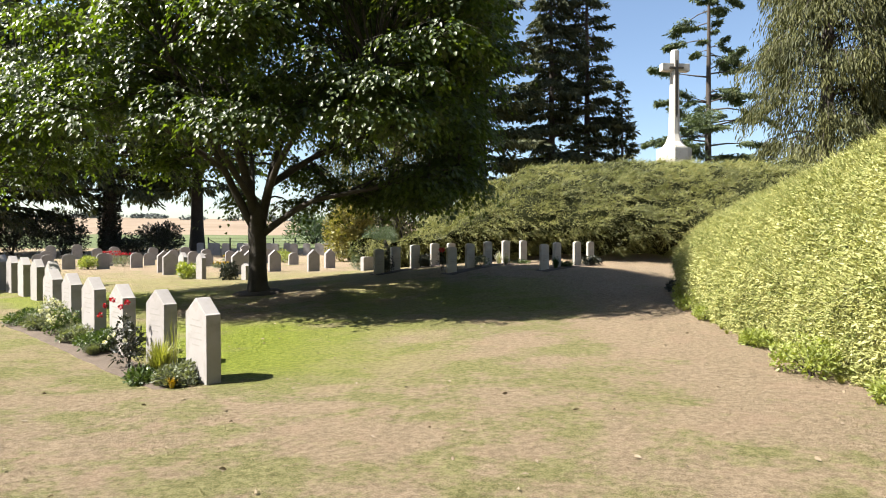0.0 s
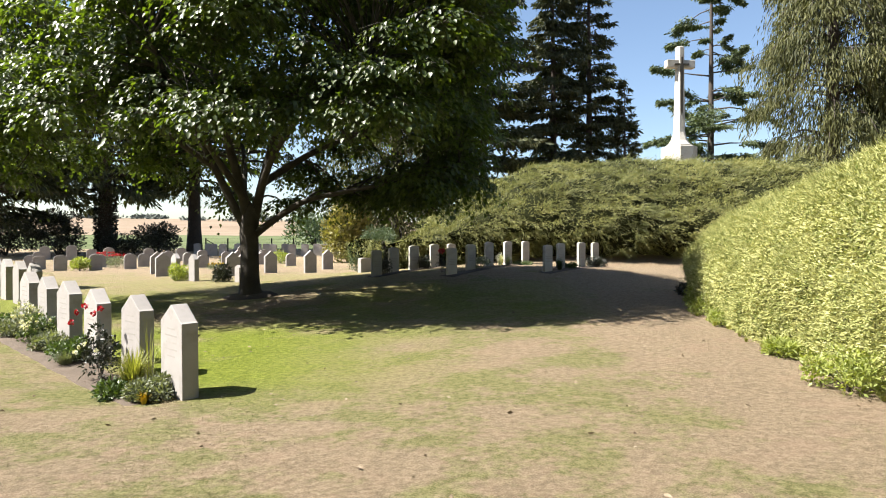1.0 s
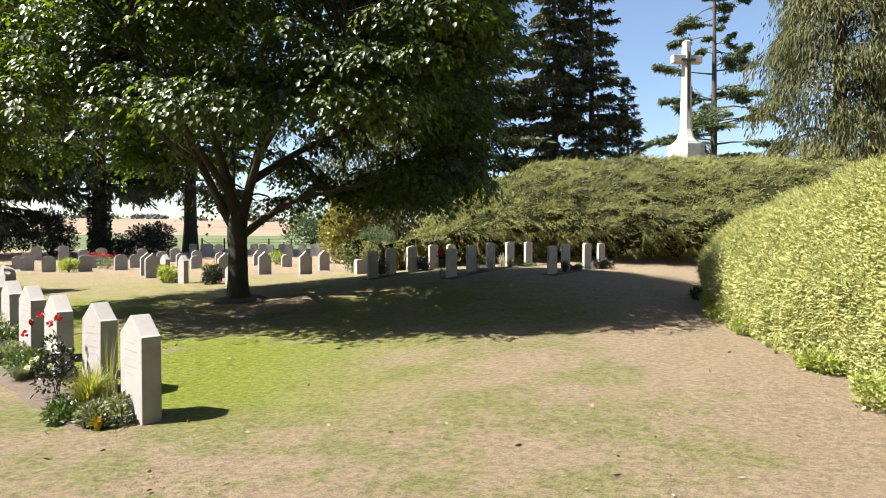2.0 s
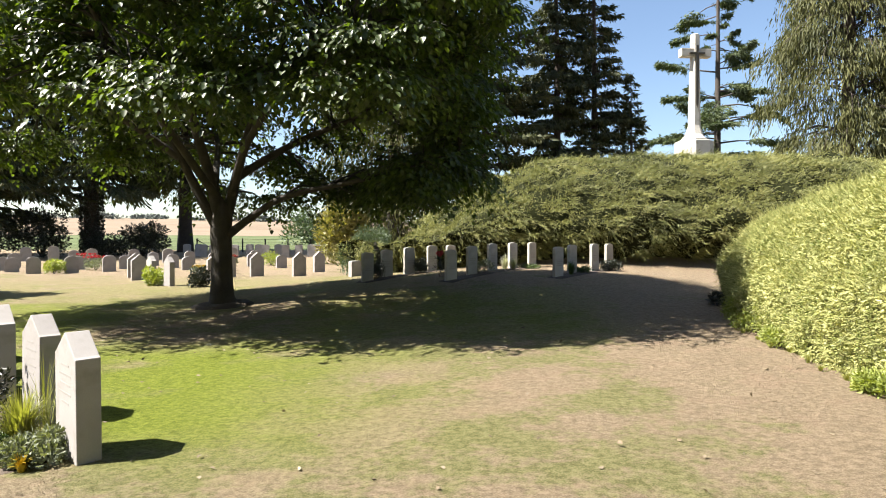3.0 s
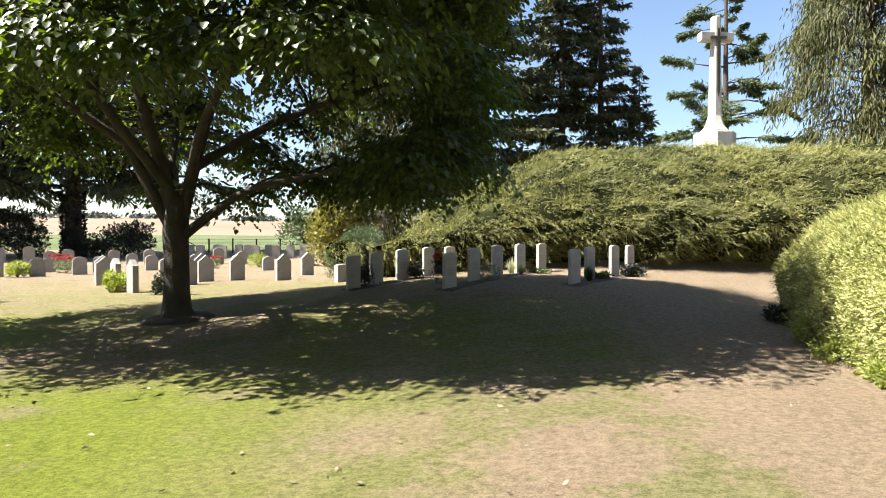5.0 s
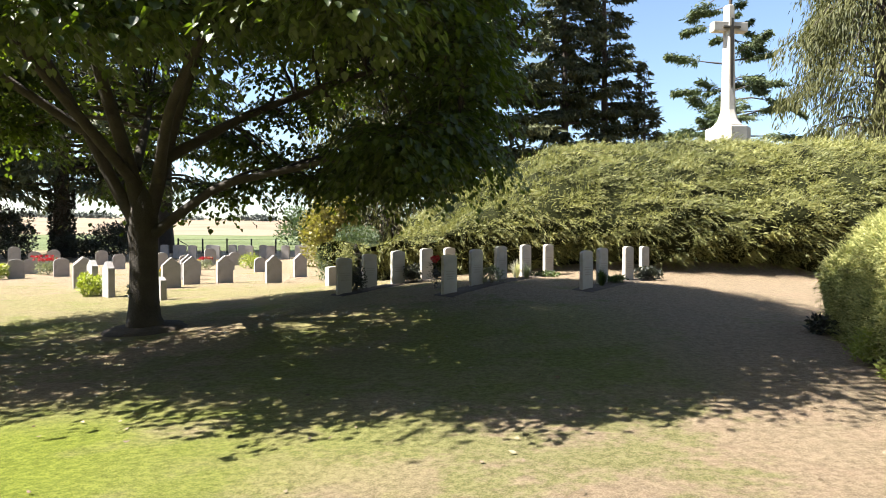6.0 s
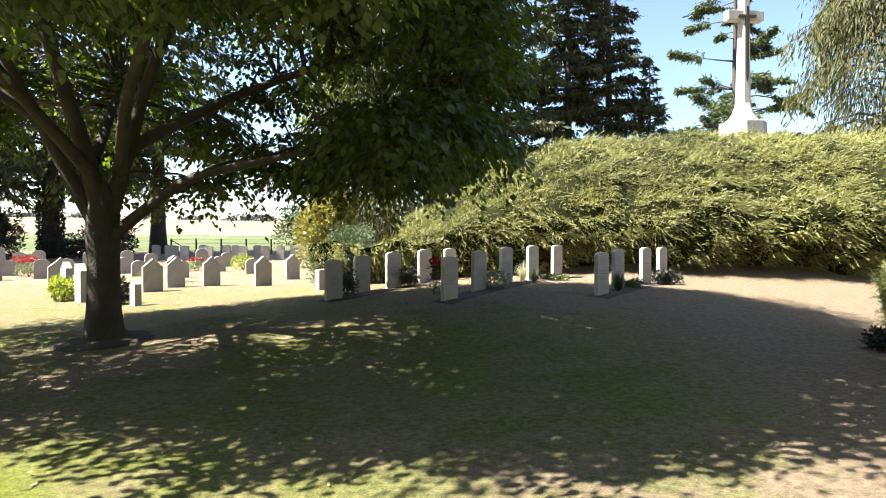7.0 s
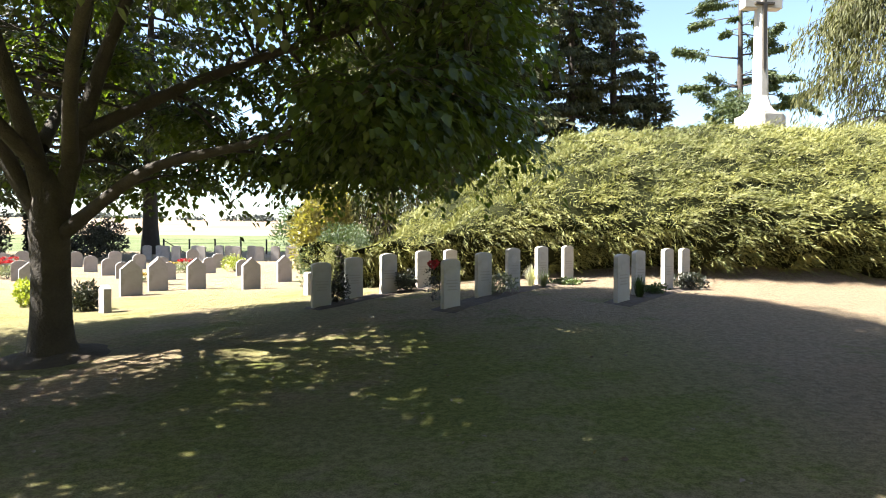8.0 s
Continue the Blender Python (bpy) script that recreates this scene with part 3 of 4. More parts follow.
# ---- trees and shrubs ----
def shade_tree(x, y):
    """The broad tree over the lawn: a short bole, four great limbs, boughs, and drooping clumps of leaves."""
    r = np.random.RandomState(11)
    z0 = ground_z(x, y)
    g = thing("tree", x, y, z0, 0, "broad leafy tree with a short forked trunk shading the lawn", "tree")
    V, F = [], []
    vec = Vector
    trunk = [vec((0.06, 0, -0.3)), vec((0.03, 0, 0.0)), vec((0.0, 0, 0.18)), vec((0, 0, 0.5)), vec((0.0, 0, 1.1)), vec((-0.02, 0, 1.65)), vec((0.0, 0, 1.95)), vec((0.0, 0, 2.3)), vec((0.0, 0, 2.5))]
    tube(V, F, trunk, [0.40, 0.345, 0.28, 0.245, 0.228, 0.24, 0.235, 0.15, 0.02], 14)
    limbs = []

    def limb(pts, r0, r1, sides=9):
        fine = []
        for a, b in zip(pts, pts[1:]):
            for k in range(4):
                fine.append(a.lerp(b, k / 4))
        fine.append(pts[-1])
        for _ in range(2):
            fine = [fine[0]] + [(fine[i - 1] + fine[i] * 2 + fine[i + 1]) / 4 for i in range(1, len(fine) - 1)] + [fine[-1]]
        rad = [r0 + (r1 - r0) * (i / (len(fine) - 1)) ** 0.8 for i in range(len(fine))]
        tube(V, F, fine, rad, sides)
        limbs.append((fine, rad))

    limb([vec((0.02, 0, 1.6)), vec((-0.4, -0.05, 2.35)), vec((-0.85, -0.2, 3.4)), vec((-1.6, -0.5, 5.0)), vec((-3.0, -0.9, 6.8))], 0.145, 0.045)
    limb([vec((0.0, 0.02, 1.7)), vec((-0.2, -0.1, 2.9)), vec((-0.55, -0.4, 4.4)), vec((-0.8, -0.8, 6.6)), vec((-0.6, -0.9, 9.0))], 0.16, 0.05)
    limb([vec((0.03, 0, 1.7)), vec((0.25, 0.2, 2.9)), vec((0.5, 0.4, 4.2)), vec((1.3, 0.4, 6.0)), vec((1.8, 0.3, 8.0))], 0.15, 0.045)
    limb([vec((0.05, 0, 1.55)), vec((0.6, -0.1, 1.95)), vec((1.5, -0.4, 2.5)), vec((2.9, -0.6, 2.75)), vec((4.4, -1.2, 3.0)), vec((5.8, -1.6, 2.9))], 0.11, 0.025)
    limb([vec((-0.1, -0.02, 2.5)), vec((-0.5, -1.2, 3.6)), vec((-0.6, -2.8, 4.6)), vec((-0.4, -4.4, 5.2))], 0.11, 0.035)
    limb([vec((0.2, 0.1, 2.6)), vec((0.9, -1.0, 3.6)), vec((2.2, -2.4, 4.6)), vec((3.6, -3.6, 5.0))], 0.11, 0.035)
    limb([vec((0.3, 0.2, 3.0)), vec((1.4, 1.2, 4.0)), vec((3.2, 1.6, 4.8)), vec((5.2, 1.2, 5.2))], 0.11, 0.035)
    limb([vec((-0.2, 0.1, 2.8)), vec((-0.6, 1.4, 4.0)), vec((-1.4, 3.0, 4.8))], 0.1, 0.035)
    limb([vec((-0.9, -0.2, 3.4)), vec((-2.3, -0.9, 4.5)), vec((-4.2, -1.6, 5.2)), vec((-6.0, -2.0, 5.3))], 0.09, 0.03)
    nodes = [(p, q) for f, rr in limbs for p, q in zip(f[3:], rr[3:])]
    # ends of the boughs, in layers over a wide low dome; open beneath, low over the lawn on one side and at the back
    tips = []
    tries = boughs = 0
    while boughs < 680 and tries < 40000:
        tries += 1
        d = r.uniform(-1, 1, 3)
        plan = (d[0] ** 4 + d[1] ** 4) ** 0.25 if d[0] > 0 else math.hypot(d[0], d[1] * (1.18 if d[1] < 0 else 1.0))
        q = (plan ** 2.3 + abs(d[2]) ** 2.3) ** (1 / 2.3)
        if q > 1 or (q < 0.74 and r.rand() < 0.82) or (d[2] < 0 and r.rand() < (0.8 if d[0] < -0.4 else 0.5)):
            continue
        p = vec((0.15 + 6.7 * d[0], -1.1 + 4.1 * d[1], 3.9 + (6.4 if d[2] > 0 else 1.8) * d[2]))
        if p.x > 3.6 - 0.3 * p.y:
            low = 2.5
        elif p.x < -3.8:
            low = 2.7
        else:
            low = 3.55 + 0.37 * (p.y + 4.9) if p.y < 1.2 else 2.5
        if p.z < 6 and p.x > 5.4 + 0.21 * (p.y + 3):
            continue
        low += 0.35 * noise.noise(vec((p.x * 0.5, p.y * 0.5, 1.0)))
        if p.z < low:
            if r.rand() < 0.6:
                continue
            p.z = low + r.uniform(0, 0.4)
        if noise.noise(vec((p.x * 0.45, p.y * 0.45, p.z * 1.1))) < (-0.33 if p.x > -2.5 else -0.12):
            continue
        boughs += 1
        tips.append((p, r.uniform(0.5, 1.1)))
    leaf_p, leaf_d, leaf_x = [], [], []
    for p, size in tips:
        best = min(nodes, key=lambda q: (q[0] - p).length + max(0, q[0].z - p.z) * 0.7)
        a = best[0]
        mid = a.lerp(p, 0.55) + vec((r.normal() * 0.1, r.normal() * 0.1, 0.12 * (p - a).length))
        r0 = min(best[1] * 0.6, 0.024 + 0.006 * (p - a).length)
        tube(V, F, [a, a.lerp(mid, 0.5) + vec((0, 0, 0.05)), mid, p + vec((0, 0, 0.1))], [r0, r0 * 0.85, r0 * 0.6, 0.01], 5)
        for k in range(6):
            t = 2 * math.pi * k / 6 + r.uniform(-0.4, 0.4)
            e = vec((math.cos(t) * size, math.sin(t) * size, -0.12 * size))
            tube(V, F, [p + vec((0, 0, 0.08)), p + e * 0.5 + vec((0, 0, 0.2 * size)), p + e], [0.009, 0.006, 0.003], 4)
        # a drooping fan of leaves: a thin shell over the twigs, torn at its rim
        n = int(390 * size ** 1.6)
        t = r.uniform(0, 2 * math.pi, n)
        reach = np.sqrt(r.uniform(0.02, 1, n))
        rim = 0.75 + 0.25 * np.sin(t * 5 + p.x * 3) + 0.14 * np.sin(t * 11 + p.y * 5)
        rad = reach * rim * size * 1.12
        out = np.stack([np.cos(t), np.sin(t), np.zeros(n)], axis=1)
        c = out * rad[:, None]
        c[:, 2] = size * (0.30 - 0.62 * (rad / size) ** 2.2) - r.rand(n) ** 2 * 0.34 * size
        leaf_p.append(np.array(p)[None] + c)
        o = out.copy()
        o[:, 2] = -0.25 - 1.1 * reach ** 2
        leaf_d.append(o + r.normal(size=(n, 3)) * 0.33)
        leaf_x.append(np.stack([-out[:, 1], out[:, 0], np.zeros(n)], axis=1) + r.normal(size=(n, 3)) * 0.3)
    P, D, X = np.concatenate(leaf_p), np.concatenate(leaf_d), np.concatenate(leaf_x)
    mesh_object("trunk", V, F, M_BARK, g, soft_shade=True)
    n = len(P)
    v, f = broad_leaves(P, D, X, r.uniform(0.075, 0.138, n), r.uniform(0.055, 0.1, n))
    fast_mesh("crown", v, f, M_LEAF, g, "dense dark green leaves in drooping clumps", "stuff")
    return g


def conifer(x, y, height, radius, label, foliage, seed, bare=0.1, weep=0.4, sparse=0.0, size=0.5, density=1.0, trunk_r=0.35, shape=0.8, bark=None, curtain=0.0, wild=0.0):
    """A straight trunk with tiers of boughs and hanging sprays."""
    r = np.random.RandomState(seed)
    z0 = ground_z(x, y)
    g = thing("tree", x, y, z0, 0, label, "tree")
    V, F = [], []
    sway = r.uniform(-0.4, 0.4, 2)
    axis = lambda k: Vector((sway[0] * k * k, sway[1] * k * k, height * k))
    tube(V, F, [axis(k / 12) - Vector((0, 0, 0.4 if k == 0 else 0)) for k in range(13)], [trunk_r * (1.25 if k == 0 else 1) * (1 - k / 12.6) for k in range(13)], 9)
    P, D = [], []
    h = bare
    while h < 0.985:
        k = (h - bare) / (1 - bare)
        reach = radius * ((1 - k) ** shape * 0.93 + 0.07) * (0.75 + 0.25 * min(1, k * 6 + 0.4))
        for _ in range(5 if reach > 0.8 else 3):
            if r.rand() < sparse:
                continue
            a, L = r.uniform(0, 2 * math.pi), reach * r.uniform(0.6 - 0.35 * wild, 1.12)
            droop = weep + wild * r.uniform(-0.35, 0.45)
            d = Vector((math.cos(a), math.sin(a), 0))
            base = axis(h + r.uniform(-0.01, 0.01))
            pts = [base + d * L * s + Vector((0, 0, L * (0.16 * s - droop * s * s))) for s in (0, 0.3, 0.6, 0.85, 1.0)]
            tube(V, F, pts, [0.05 + 0.012 * L, 0.04 + 0.008 * L, 0.035, 0.02, 0.008], 4)
            n = int((14 + 30 * L) * density)
            s = r.uniform(0.12, 1.0, n) ** (0.7 - 0.35 * wild)
            side = Vector((-d.y, d.x, 0))
            for q in s:
                i = min(3, int(q * 4))
                off = side * r.normal() * L * 0.17 * (1.1 - 0.6 * q)
                c = base + d * L * q + Vector((0, 0, L * (0.16 * q - droop * q * q))) + off + Vector((0, 0, r.normal() * 0.12 * size))
                P.append(c)
                D.append(d * 0.6 * (1 - curtain * 0.7) + off * 0.5 * (1 - curtain) + Vector((0, 0, -0.25 - weep * 1.6)) + Vector(r.normal(size=3)) * 0.35)
                P[-1] = c - Vector((0, 0, curtain * size * r.uniform(0, 1.5)))
        h += 0.013 + 0.5 * size / height
    mesh_object("trunk", V, F, bark or M_BARK_DARK, g, soft_shade=True)
    P, D = np.array(P), np.array(D)
    n = len(P)
    v, f = blades(P, D, r.normal(size=(n, 3)), size * r.uniform(0.6, 1.5, n), size * (0.3 - 0.12 * curtain) * r.uniform(0.6, 1.4, n), 0.2)
    fast_mesh("crown", v, f, foliage, g, "", "stuff")
    return g


def shrub(x, y, rx, ry, rz, foliage, label, seed, leaf=0.12, count=2500, stems=9, name="bush", category="bush", up=0.3, base=0.0, group=""):
    """Stems from one foot and a lumpy, broken cover of leaves."""
    r = np.random.RandomState(seed)
    z0 = ground_z(x, y) + base
    g = thing(name, x, y, z0, 0, label, category, group)
    V, F = [], []
    lobes = []
    for k in range(stems):
        a = 2 * math.pi * k / stems + r.uniform(-0.3, 0.3)
        s = r.uniform(0.25, 0.85)
        tip = Vector((math.cos(a) * rx * s, math.sin(a) * ry * s, rz * 2 * (0.95 - 0.5 * s * s) * r.uniform(0.55, 1.0)))
        t0 = 0.04 * max(rx, ry)
        tube(V, F, [Vector((0, 0, -0.05)), tip * 0.35 + Vector((0, 0, 0.1 * rz)), tip], [t0 * 0.6, t0 * 0.4, t0 * 0.12], 5)
        lobes.append(tip)
        lobes.append(tip * 0.6 + Vector((math.cos(a) * rx * 0.3, math.sin(a) * ry * 0.3, -0.1 * rz)))
    mesh_object("stems", V, F, M_BARK_DARK, g)
    L = np.array([tuple(q) for q in lobes])
    pick = r.randint(0, len(L), count)
    n3 = unit(r, count)
    rad = np.array([rx, ry, rz]) * 0.42
    P = L[pick] + n3 * rad * r.uniform(0.55, 1.1, (count, 1))
    P[:, 2] = np.maximum(P[:, 2], 0.02 + 0.05 * rz * r.rand(count))
    D = n3 + r.normal(size=(count, 3)) * 0.5 + np.array([0, 0, up])
    v, f = blades(P, D, r.normal(size=(count, 3)), leaf * r.uniform(0.6, 1.4, count), leaf * 0.5 * r.uniform(0.6, 1.3, count))
    fast_mesh("leaves", v, f, foliage, g, "", "stuff")
    return g


shade_tree(-5.05, 15.85)

# conifers behind the bank hedge
conifer(9.5, 50, 27, 4.6, "tall dark spruce with dense boughs", M_SPRUCE, 21, 0.04, 0.28, 0.03, 0.42, 1.7)
conifer(12.8, 51, 27, 3.8, "tall dark spruce with dense boughs", M_SPRUCE, 22, 0.08, 0.2, 0.08, 0.4, 1.4)
conifer(15.6, 50, 12.0, 2.0, "slim young spruce with upswept boughs", M_SPRUCE, 23, 0.05, 0.05, 0.15, 0.45, 0.8, 0.18)
conifer(3.2, 46, 27, 6.0, "dark cedar with level spreading boughs", M_SPRUCE, 24, 0.1, 0.1, 0.25, 0.5, 1.3)
def weeping_conifer(x, y, height, radius, label, seed, count=85000, coarse=1.0):
    """A tall column of boughs hung with curtains of narrow sprays."""
    r = np.random.RandomState(seed)
    g = thing("tree", x, y, ground_z(x, y), 0, label, "tree")
    V, F = [], []
    tube(V, F, [Vector((0, 0, height * k / 12 - 0.3)) for k in range(13)], [0.6 * (1 - k / 12.7) for k in range(13)], 9)
    reach = lambda h: radius * min(1.0, 0.75 + h) * (1 - max(0.0, h - 0.35) / 0.65) ** 0.6
    boughs = []
    for k in range(330):
        h, a = r.rand() ** 1.1 * 0.97, r.uniform(0, 2 * math.pi)
        L = (reach(h) + 0.3) * r.uniform(0.75, 1.2)
        d = Vector((math.cos(a), math.sin(a), 0))
        b = Vector((0, 0, height * h))
        pts = [b, b + d * L * 0.4 + Vector((0, 0, 0.12 * L)), b + d * L * 0.8, b + d * L - Vector((0, 0, 0.25 * L))]
        tube(V, F, pts, [0.07, 0.05, 0.03, 0.01], 4)
        boughs.append((b, d, L))
    mesh_object("trunk", V, F, M_BARK_DARK, g)
    each = count // len(boughs)
    P, D = [], []
    for b, d, L in boughs:
        s = r.uniform(0.3, 1.0, each) ** 0.45
        side = np.array([-d.y, d.x, 0.0])
        c = np.array(b)[None] + np.array(d)[None] * (L * s)[:, None] + side[None] * (r.normal(size=each) * 0.22 * L * (1.15 - 0.5 * s))[:, None]
        c[:, 2] += L * (0.2 * s - 0.4 * s ** 4) - r.rand(each) ** 1.5 * 1.7
        P.append(c)
        D.append(np.stack([np.full(each, d.x * 0.25), np.full(each, d.y * 0.25), np.full(each, -1.0)], axis=1) + r.normal(size=(each, 3)) * 0.28)
    P, D = np.concatenate(P), np.concatenate(D)
    n = len(P)
    v, f = blades(P, D, r.normal(size=(n, 3)), coarse * r.uniform(0.25, 0.8, n), coarse * r.uniform(0.05, 0.12, n), 0.2)
    fast_mesh("crown", v, f, M_WEEP, g, "", "stuff")
    return g


weeping_conifer(-3.4, 44, 28, 4.6, "tall weeping conifer with hanging sprays", 25, 45000)
conifer(35.0, 76, 42, 7.6, "tall pine with a bare trunk and open layered boughs", M_PINE, 26, 0.2, 0.14, 0.6, 0.5, 3.4, 0.55, 0.3, wild=1.0)
weeping_conifer(30.6, 46, 36, 5.4, "huge weeping cypress with hanging grey-green sprays", 27)
weeping_conifer(38.4, 45, 36, 5.6, "huge weeping cypress with hanging grey-green sprays", 28)
# conifers added out of view round the lawn, to hold back skylight
sky_blocker = weeping_conifer(-30, -14, 32, 6.0, "tall dark conifer added out of view to block skylight", 29, 11000, 2.2)
tagged(sky_blocker, "", "", "wood round the lawn")
for k, (x, y) in enumerate(((-20, -20), (-9, -18), (2, -21), (12, -17), (22, -14), (27, -3), (26, 9), (-36, -2))):
    copy_thing(sky_blocker, pose(x, y, ground_z(x, y) - 0.2, 0, 0, 70 * k))
# old trees at the edge of the fields
ivied = conifer(-27.0, 47, 26, 8.0, "old conifer with an ivy-clad trunk", M_SPRUCE, 31, 0.2, 0.3, 0.2, 0.6, 0.8, 0.6, 0.5)
conifer(-22.0, 52, 26, 7.0, "old conifer with a thick bare trunk", M_SPRUCE, 32, 0.22, 0.3, 0.3, 0.6, 0.8, 0.6, 0.5)
conifer(-34.5, 44, 24, 8.0, "old conifer with dark low boughs", M_SPRUCE, 33, 0.12, 0.3, 0.1, 0.6, 0.9, 0.6, 0.5)

r47 = np.random.RandomState(35)
ia, ih = r47.uniform(0, 2 * math.pi, 2600), r47.rand(2600) ** 1.2 * 7.0
ip = np.stack([np.cos(ia) * 0.66, np.sin(ia) * 0.66, ih], axis=1) + r47.normal(size=(2600, 3)) * 0.07
iv, fi = blades(ip, np.stack([np.cos(ia), np.sin(ia), np.full(2600, -0.4)], axis=1) + r47.normal(size=(2600, 3)) * 0.4, r47.normal(size=(2600, 3)), r47.uniform(0.12, 0.26, 2600), r47.uniform(0.1, 0.2, 2600))
fast_mesh("ivy", iv, fi, M_BUSH, ivied, "dark ivy leaves on the trunk", "stuff")

# shrubs along the far edge
shrub(-22.5, 46, 2.2, 1.6, 1.3, M_BUSH, "dark-leaved round shrub at the edge of the graves", 41, 0.22, 3500)
shrub(-25.5, 46, 1.4, 1.3, 0.8, M_BUSH, "low dark-leaved shrub at the edge of the graves", 42, 0.2, 2200)
shrub(-29.5, 45, 2.0, 1.6, 1.7, M_BUSH, "dark-leaved round shrub at the edge of the graves", 43, 0.22, 3500)
shrub(-33.5, 45, 2.6, 1.6, 1.6, M_BUSH, "dark-leaved round shrub at the edge of the graves", 44, 0.22, 3500)
shrub(-6.0, 38, 1.4, 1.3, 2.6, M_GOLD, "tall golden-leaved shrub at the end of the hedge", 45, 0.24, 9000, 16)
shrub(-2.75, 24.6, 1.0, 1.0, 0.9, M_BLUE, "blue-green feathery shrub at the end of the bank hedge", 46, 0.07, 14000, 13)
conifer(-17.5, 17.8, 9.0, 3.0, "dark conifer beside the second row of stones", M_SPRUCE, 34, 0.05, 0.3, 0.05, 0.5, 1.0, 0.3)
shrub(-24, 108, 5.0, 4.0, 3.2, M_BLUE, "grey-green field tree beyond the fence", 47, 0.6, 3000, 11, "tree", "tree")


# ---- flower beds ----
def tuft(x, y, h, spread, foliage, label, seed, count=260, wide=0.008, name="ornamental_grass", category="plant"):
    """A clump of arching grass leaves."""
    r = np.random.RandomState(seed)
    g = thing(name, x, y, ground_z(x, y), 0, label, category)
    a = r.uniform(0, 2 * math.pi, count)
    out = np.stack([np.cos(a), np.sin(a), np.zeros(count)], axis=1)
    lean = r.uniform(0.1, 1.0, count)[:, None]
    base = out * r.uniform(0, 0.25, count)[:, None] * spread
    H = (h * r.uniform(0.55, 1.1, count))[:, None]
    up = np.array([0, 0, 1.0])
    side = np.cross(out, up) * wide
    p1 = base + up * H * 0.55 + out * spread * lean * 0.35
    p2 = base + up * H * (1 - 0.35 * lean) + out * spread * lean
    v = np.stack([base - side, base + side, p1 + side * 0.8, p1 - side * 0.8, p2], axis=1).reshape(-1, 3)
    i = np.arange(count)[:, None] * 5
    f = np.concatenate([i + np.array([[0, 1, 2]]), i + np.array([[0, 2, 3]]), i + np.array([[3, 2, 4]])], axis=1).reshape(-1, 3)
    fast_mesh("grass_leaves", v, f, foliage, g, "", "stuff")
    return g


def blossoms(g, places, size, material, label):
    """Small many-petalled heads on a plant."""
    for k, (x, y, z) in enumerate(places):
        r = np.random.RandomState(k + 7)
        n = 16
        d = unit(r, n)
        v, f = blades(np.array([[x, y, z]]) + d * size * 0.15, d, r.normal(size=(n, 3)), np.full(n, size * 0.6), np.full(n, size * 0.6))
        fast_mesh("flower", v, f, material, g, label)


def flowering(x, y, rx, rz, foliage, label, seed, petals, n, size, flower_label, leaf=0.05, count=900, high=False):
    g = shrub(x, y, rx, rx, rz, foliage, label, seed, leaf, count, 7, "flowering_plant", "plant")
    r = random.Random(seed)
    blossoms(g, [(r.uniform(-rx, rx) * 0.8, r.uniform(-rx, rx) * 0.8, rz * (r.uniform(1.8, 2.1) if high else r.uniform(0.9, 1.9))) for _ in range(n)], size, petals, flower_label)
    return g


def bed(points, half, label):
    """A low strip of raked soil with an uneven edge."""
    V, F, n = [], [], 7
    way = line(points, 0.12)
    for i, (x, y, z) in enumerate(way):
        a, b = way[max(i - 1, 0)], way[min(i + 1, len(way) - 1)]
        d = Vector((b[0] - a[0], b[1] - a[1], 0)).normalized()
        for k in range(n):
            o = (k / (n - 1) * 2 - 1) * (half + 0.05 * noise.noise(Vector((x * 2, y * 2, k > 3))))
            px, py = x - d.y * o, y + d.x * o
            lift = -0.02 if k in (0, n - 1) or i in (0, len(way) - 1) else 0.022 + 0.02 * noise.noise(Vector((px * 5, py * 5, 0)))
            V.append((px, py, ground_z(px, py) + lift))
    for i in range(len(way) - 1):
        for k in range(n - 1):
            F.append((i * n + k, i * n + k + 1, (i + 1) * n + k + 1, (i + 1) * n + k))
    return tagged(mesh_object("flower_bed", V, F, M_SOIL, soft_shade=True), label, "flower bed", "", "structure")


bed([(-3.25, 7.12), (-8.9, 11.95)], 0.31, "narrow bed of dry bare soil in front of gabled stones")
for pts in ([(-2.2, 18.3), (0.1, 20.9)], [(0.1, 17.35), (3.2, 21.35)], [(2.95, 17.5), (5.5, 20.4)]):
    bed(pts, 0.3, "narrow bed of dry soil along a row of white stones")

shrub(-3.32, 7.28, 0.26, 0.24, 0.13, M_GREYPLANT, "low grey-green cushion plant at the foot of a stone", 61, 0.05, 2600, 9, "cushion_plant", "plant")
tuft(-3.3, 7.05, 0.17, 0.1, M_YELLOW, "small tuft with orange tips in the soil", 62, 70)
tuft(-3.72, 7.62, 0.58, 0.30, M_STRAW, "yellow-green ornamental grass clump between two stones", 63, 520, 0.006)
tuft(-3.62, 7.8, 0.95, 0.25, M_STRAW, "tall thin grass stalks between two stones", 64, 45, 0.003)
shrub(-3.85, 7.42, 0.2, 0.2, 0.1, M_GREENPLANT, "low dark green plant in the bed", 65, 0.07, 500, 7, "plant", "plant")
rose = shrub(-4.42, 8.15, 0.23, 0.23, 0.36, M_BUSH, "leggy rose bush with red blooms in front of a stone", 66, 0.06, 520, 9, "rose_bush", "plant", 0.4)
blossoms(rose, [(-0.48, 0.25, 0.85), (-0.40, 0.3, 0.93), (-0.22, 0.2, 0.84), (-0.16, 0.25, 0.9), (-0.52, 0.2, 0.72)], 0.068, M_RED, "deep red rose bloom")
blossoms(rose, [(-0.2, -0.15, 0.45), (-0.28, -0.1, 0.38), (-0.1, -0.2, 0.5), (0.05, -0.2, 0.42)], 0.05, M_WHITEPETAL, "small pale bloom")
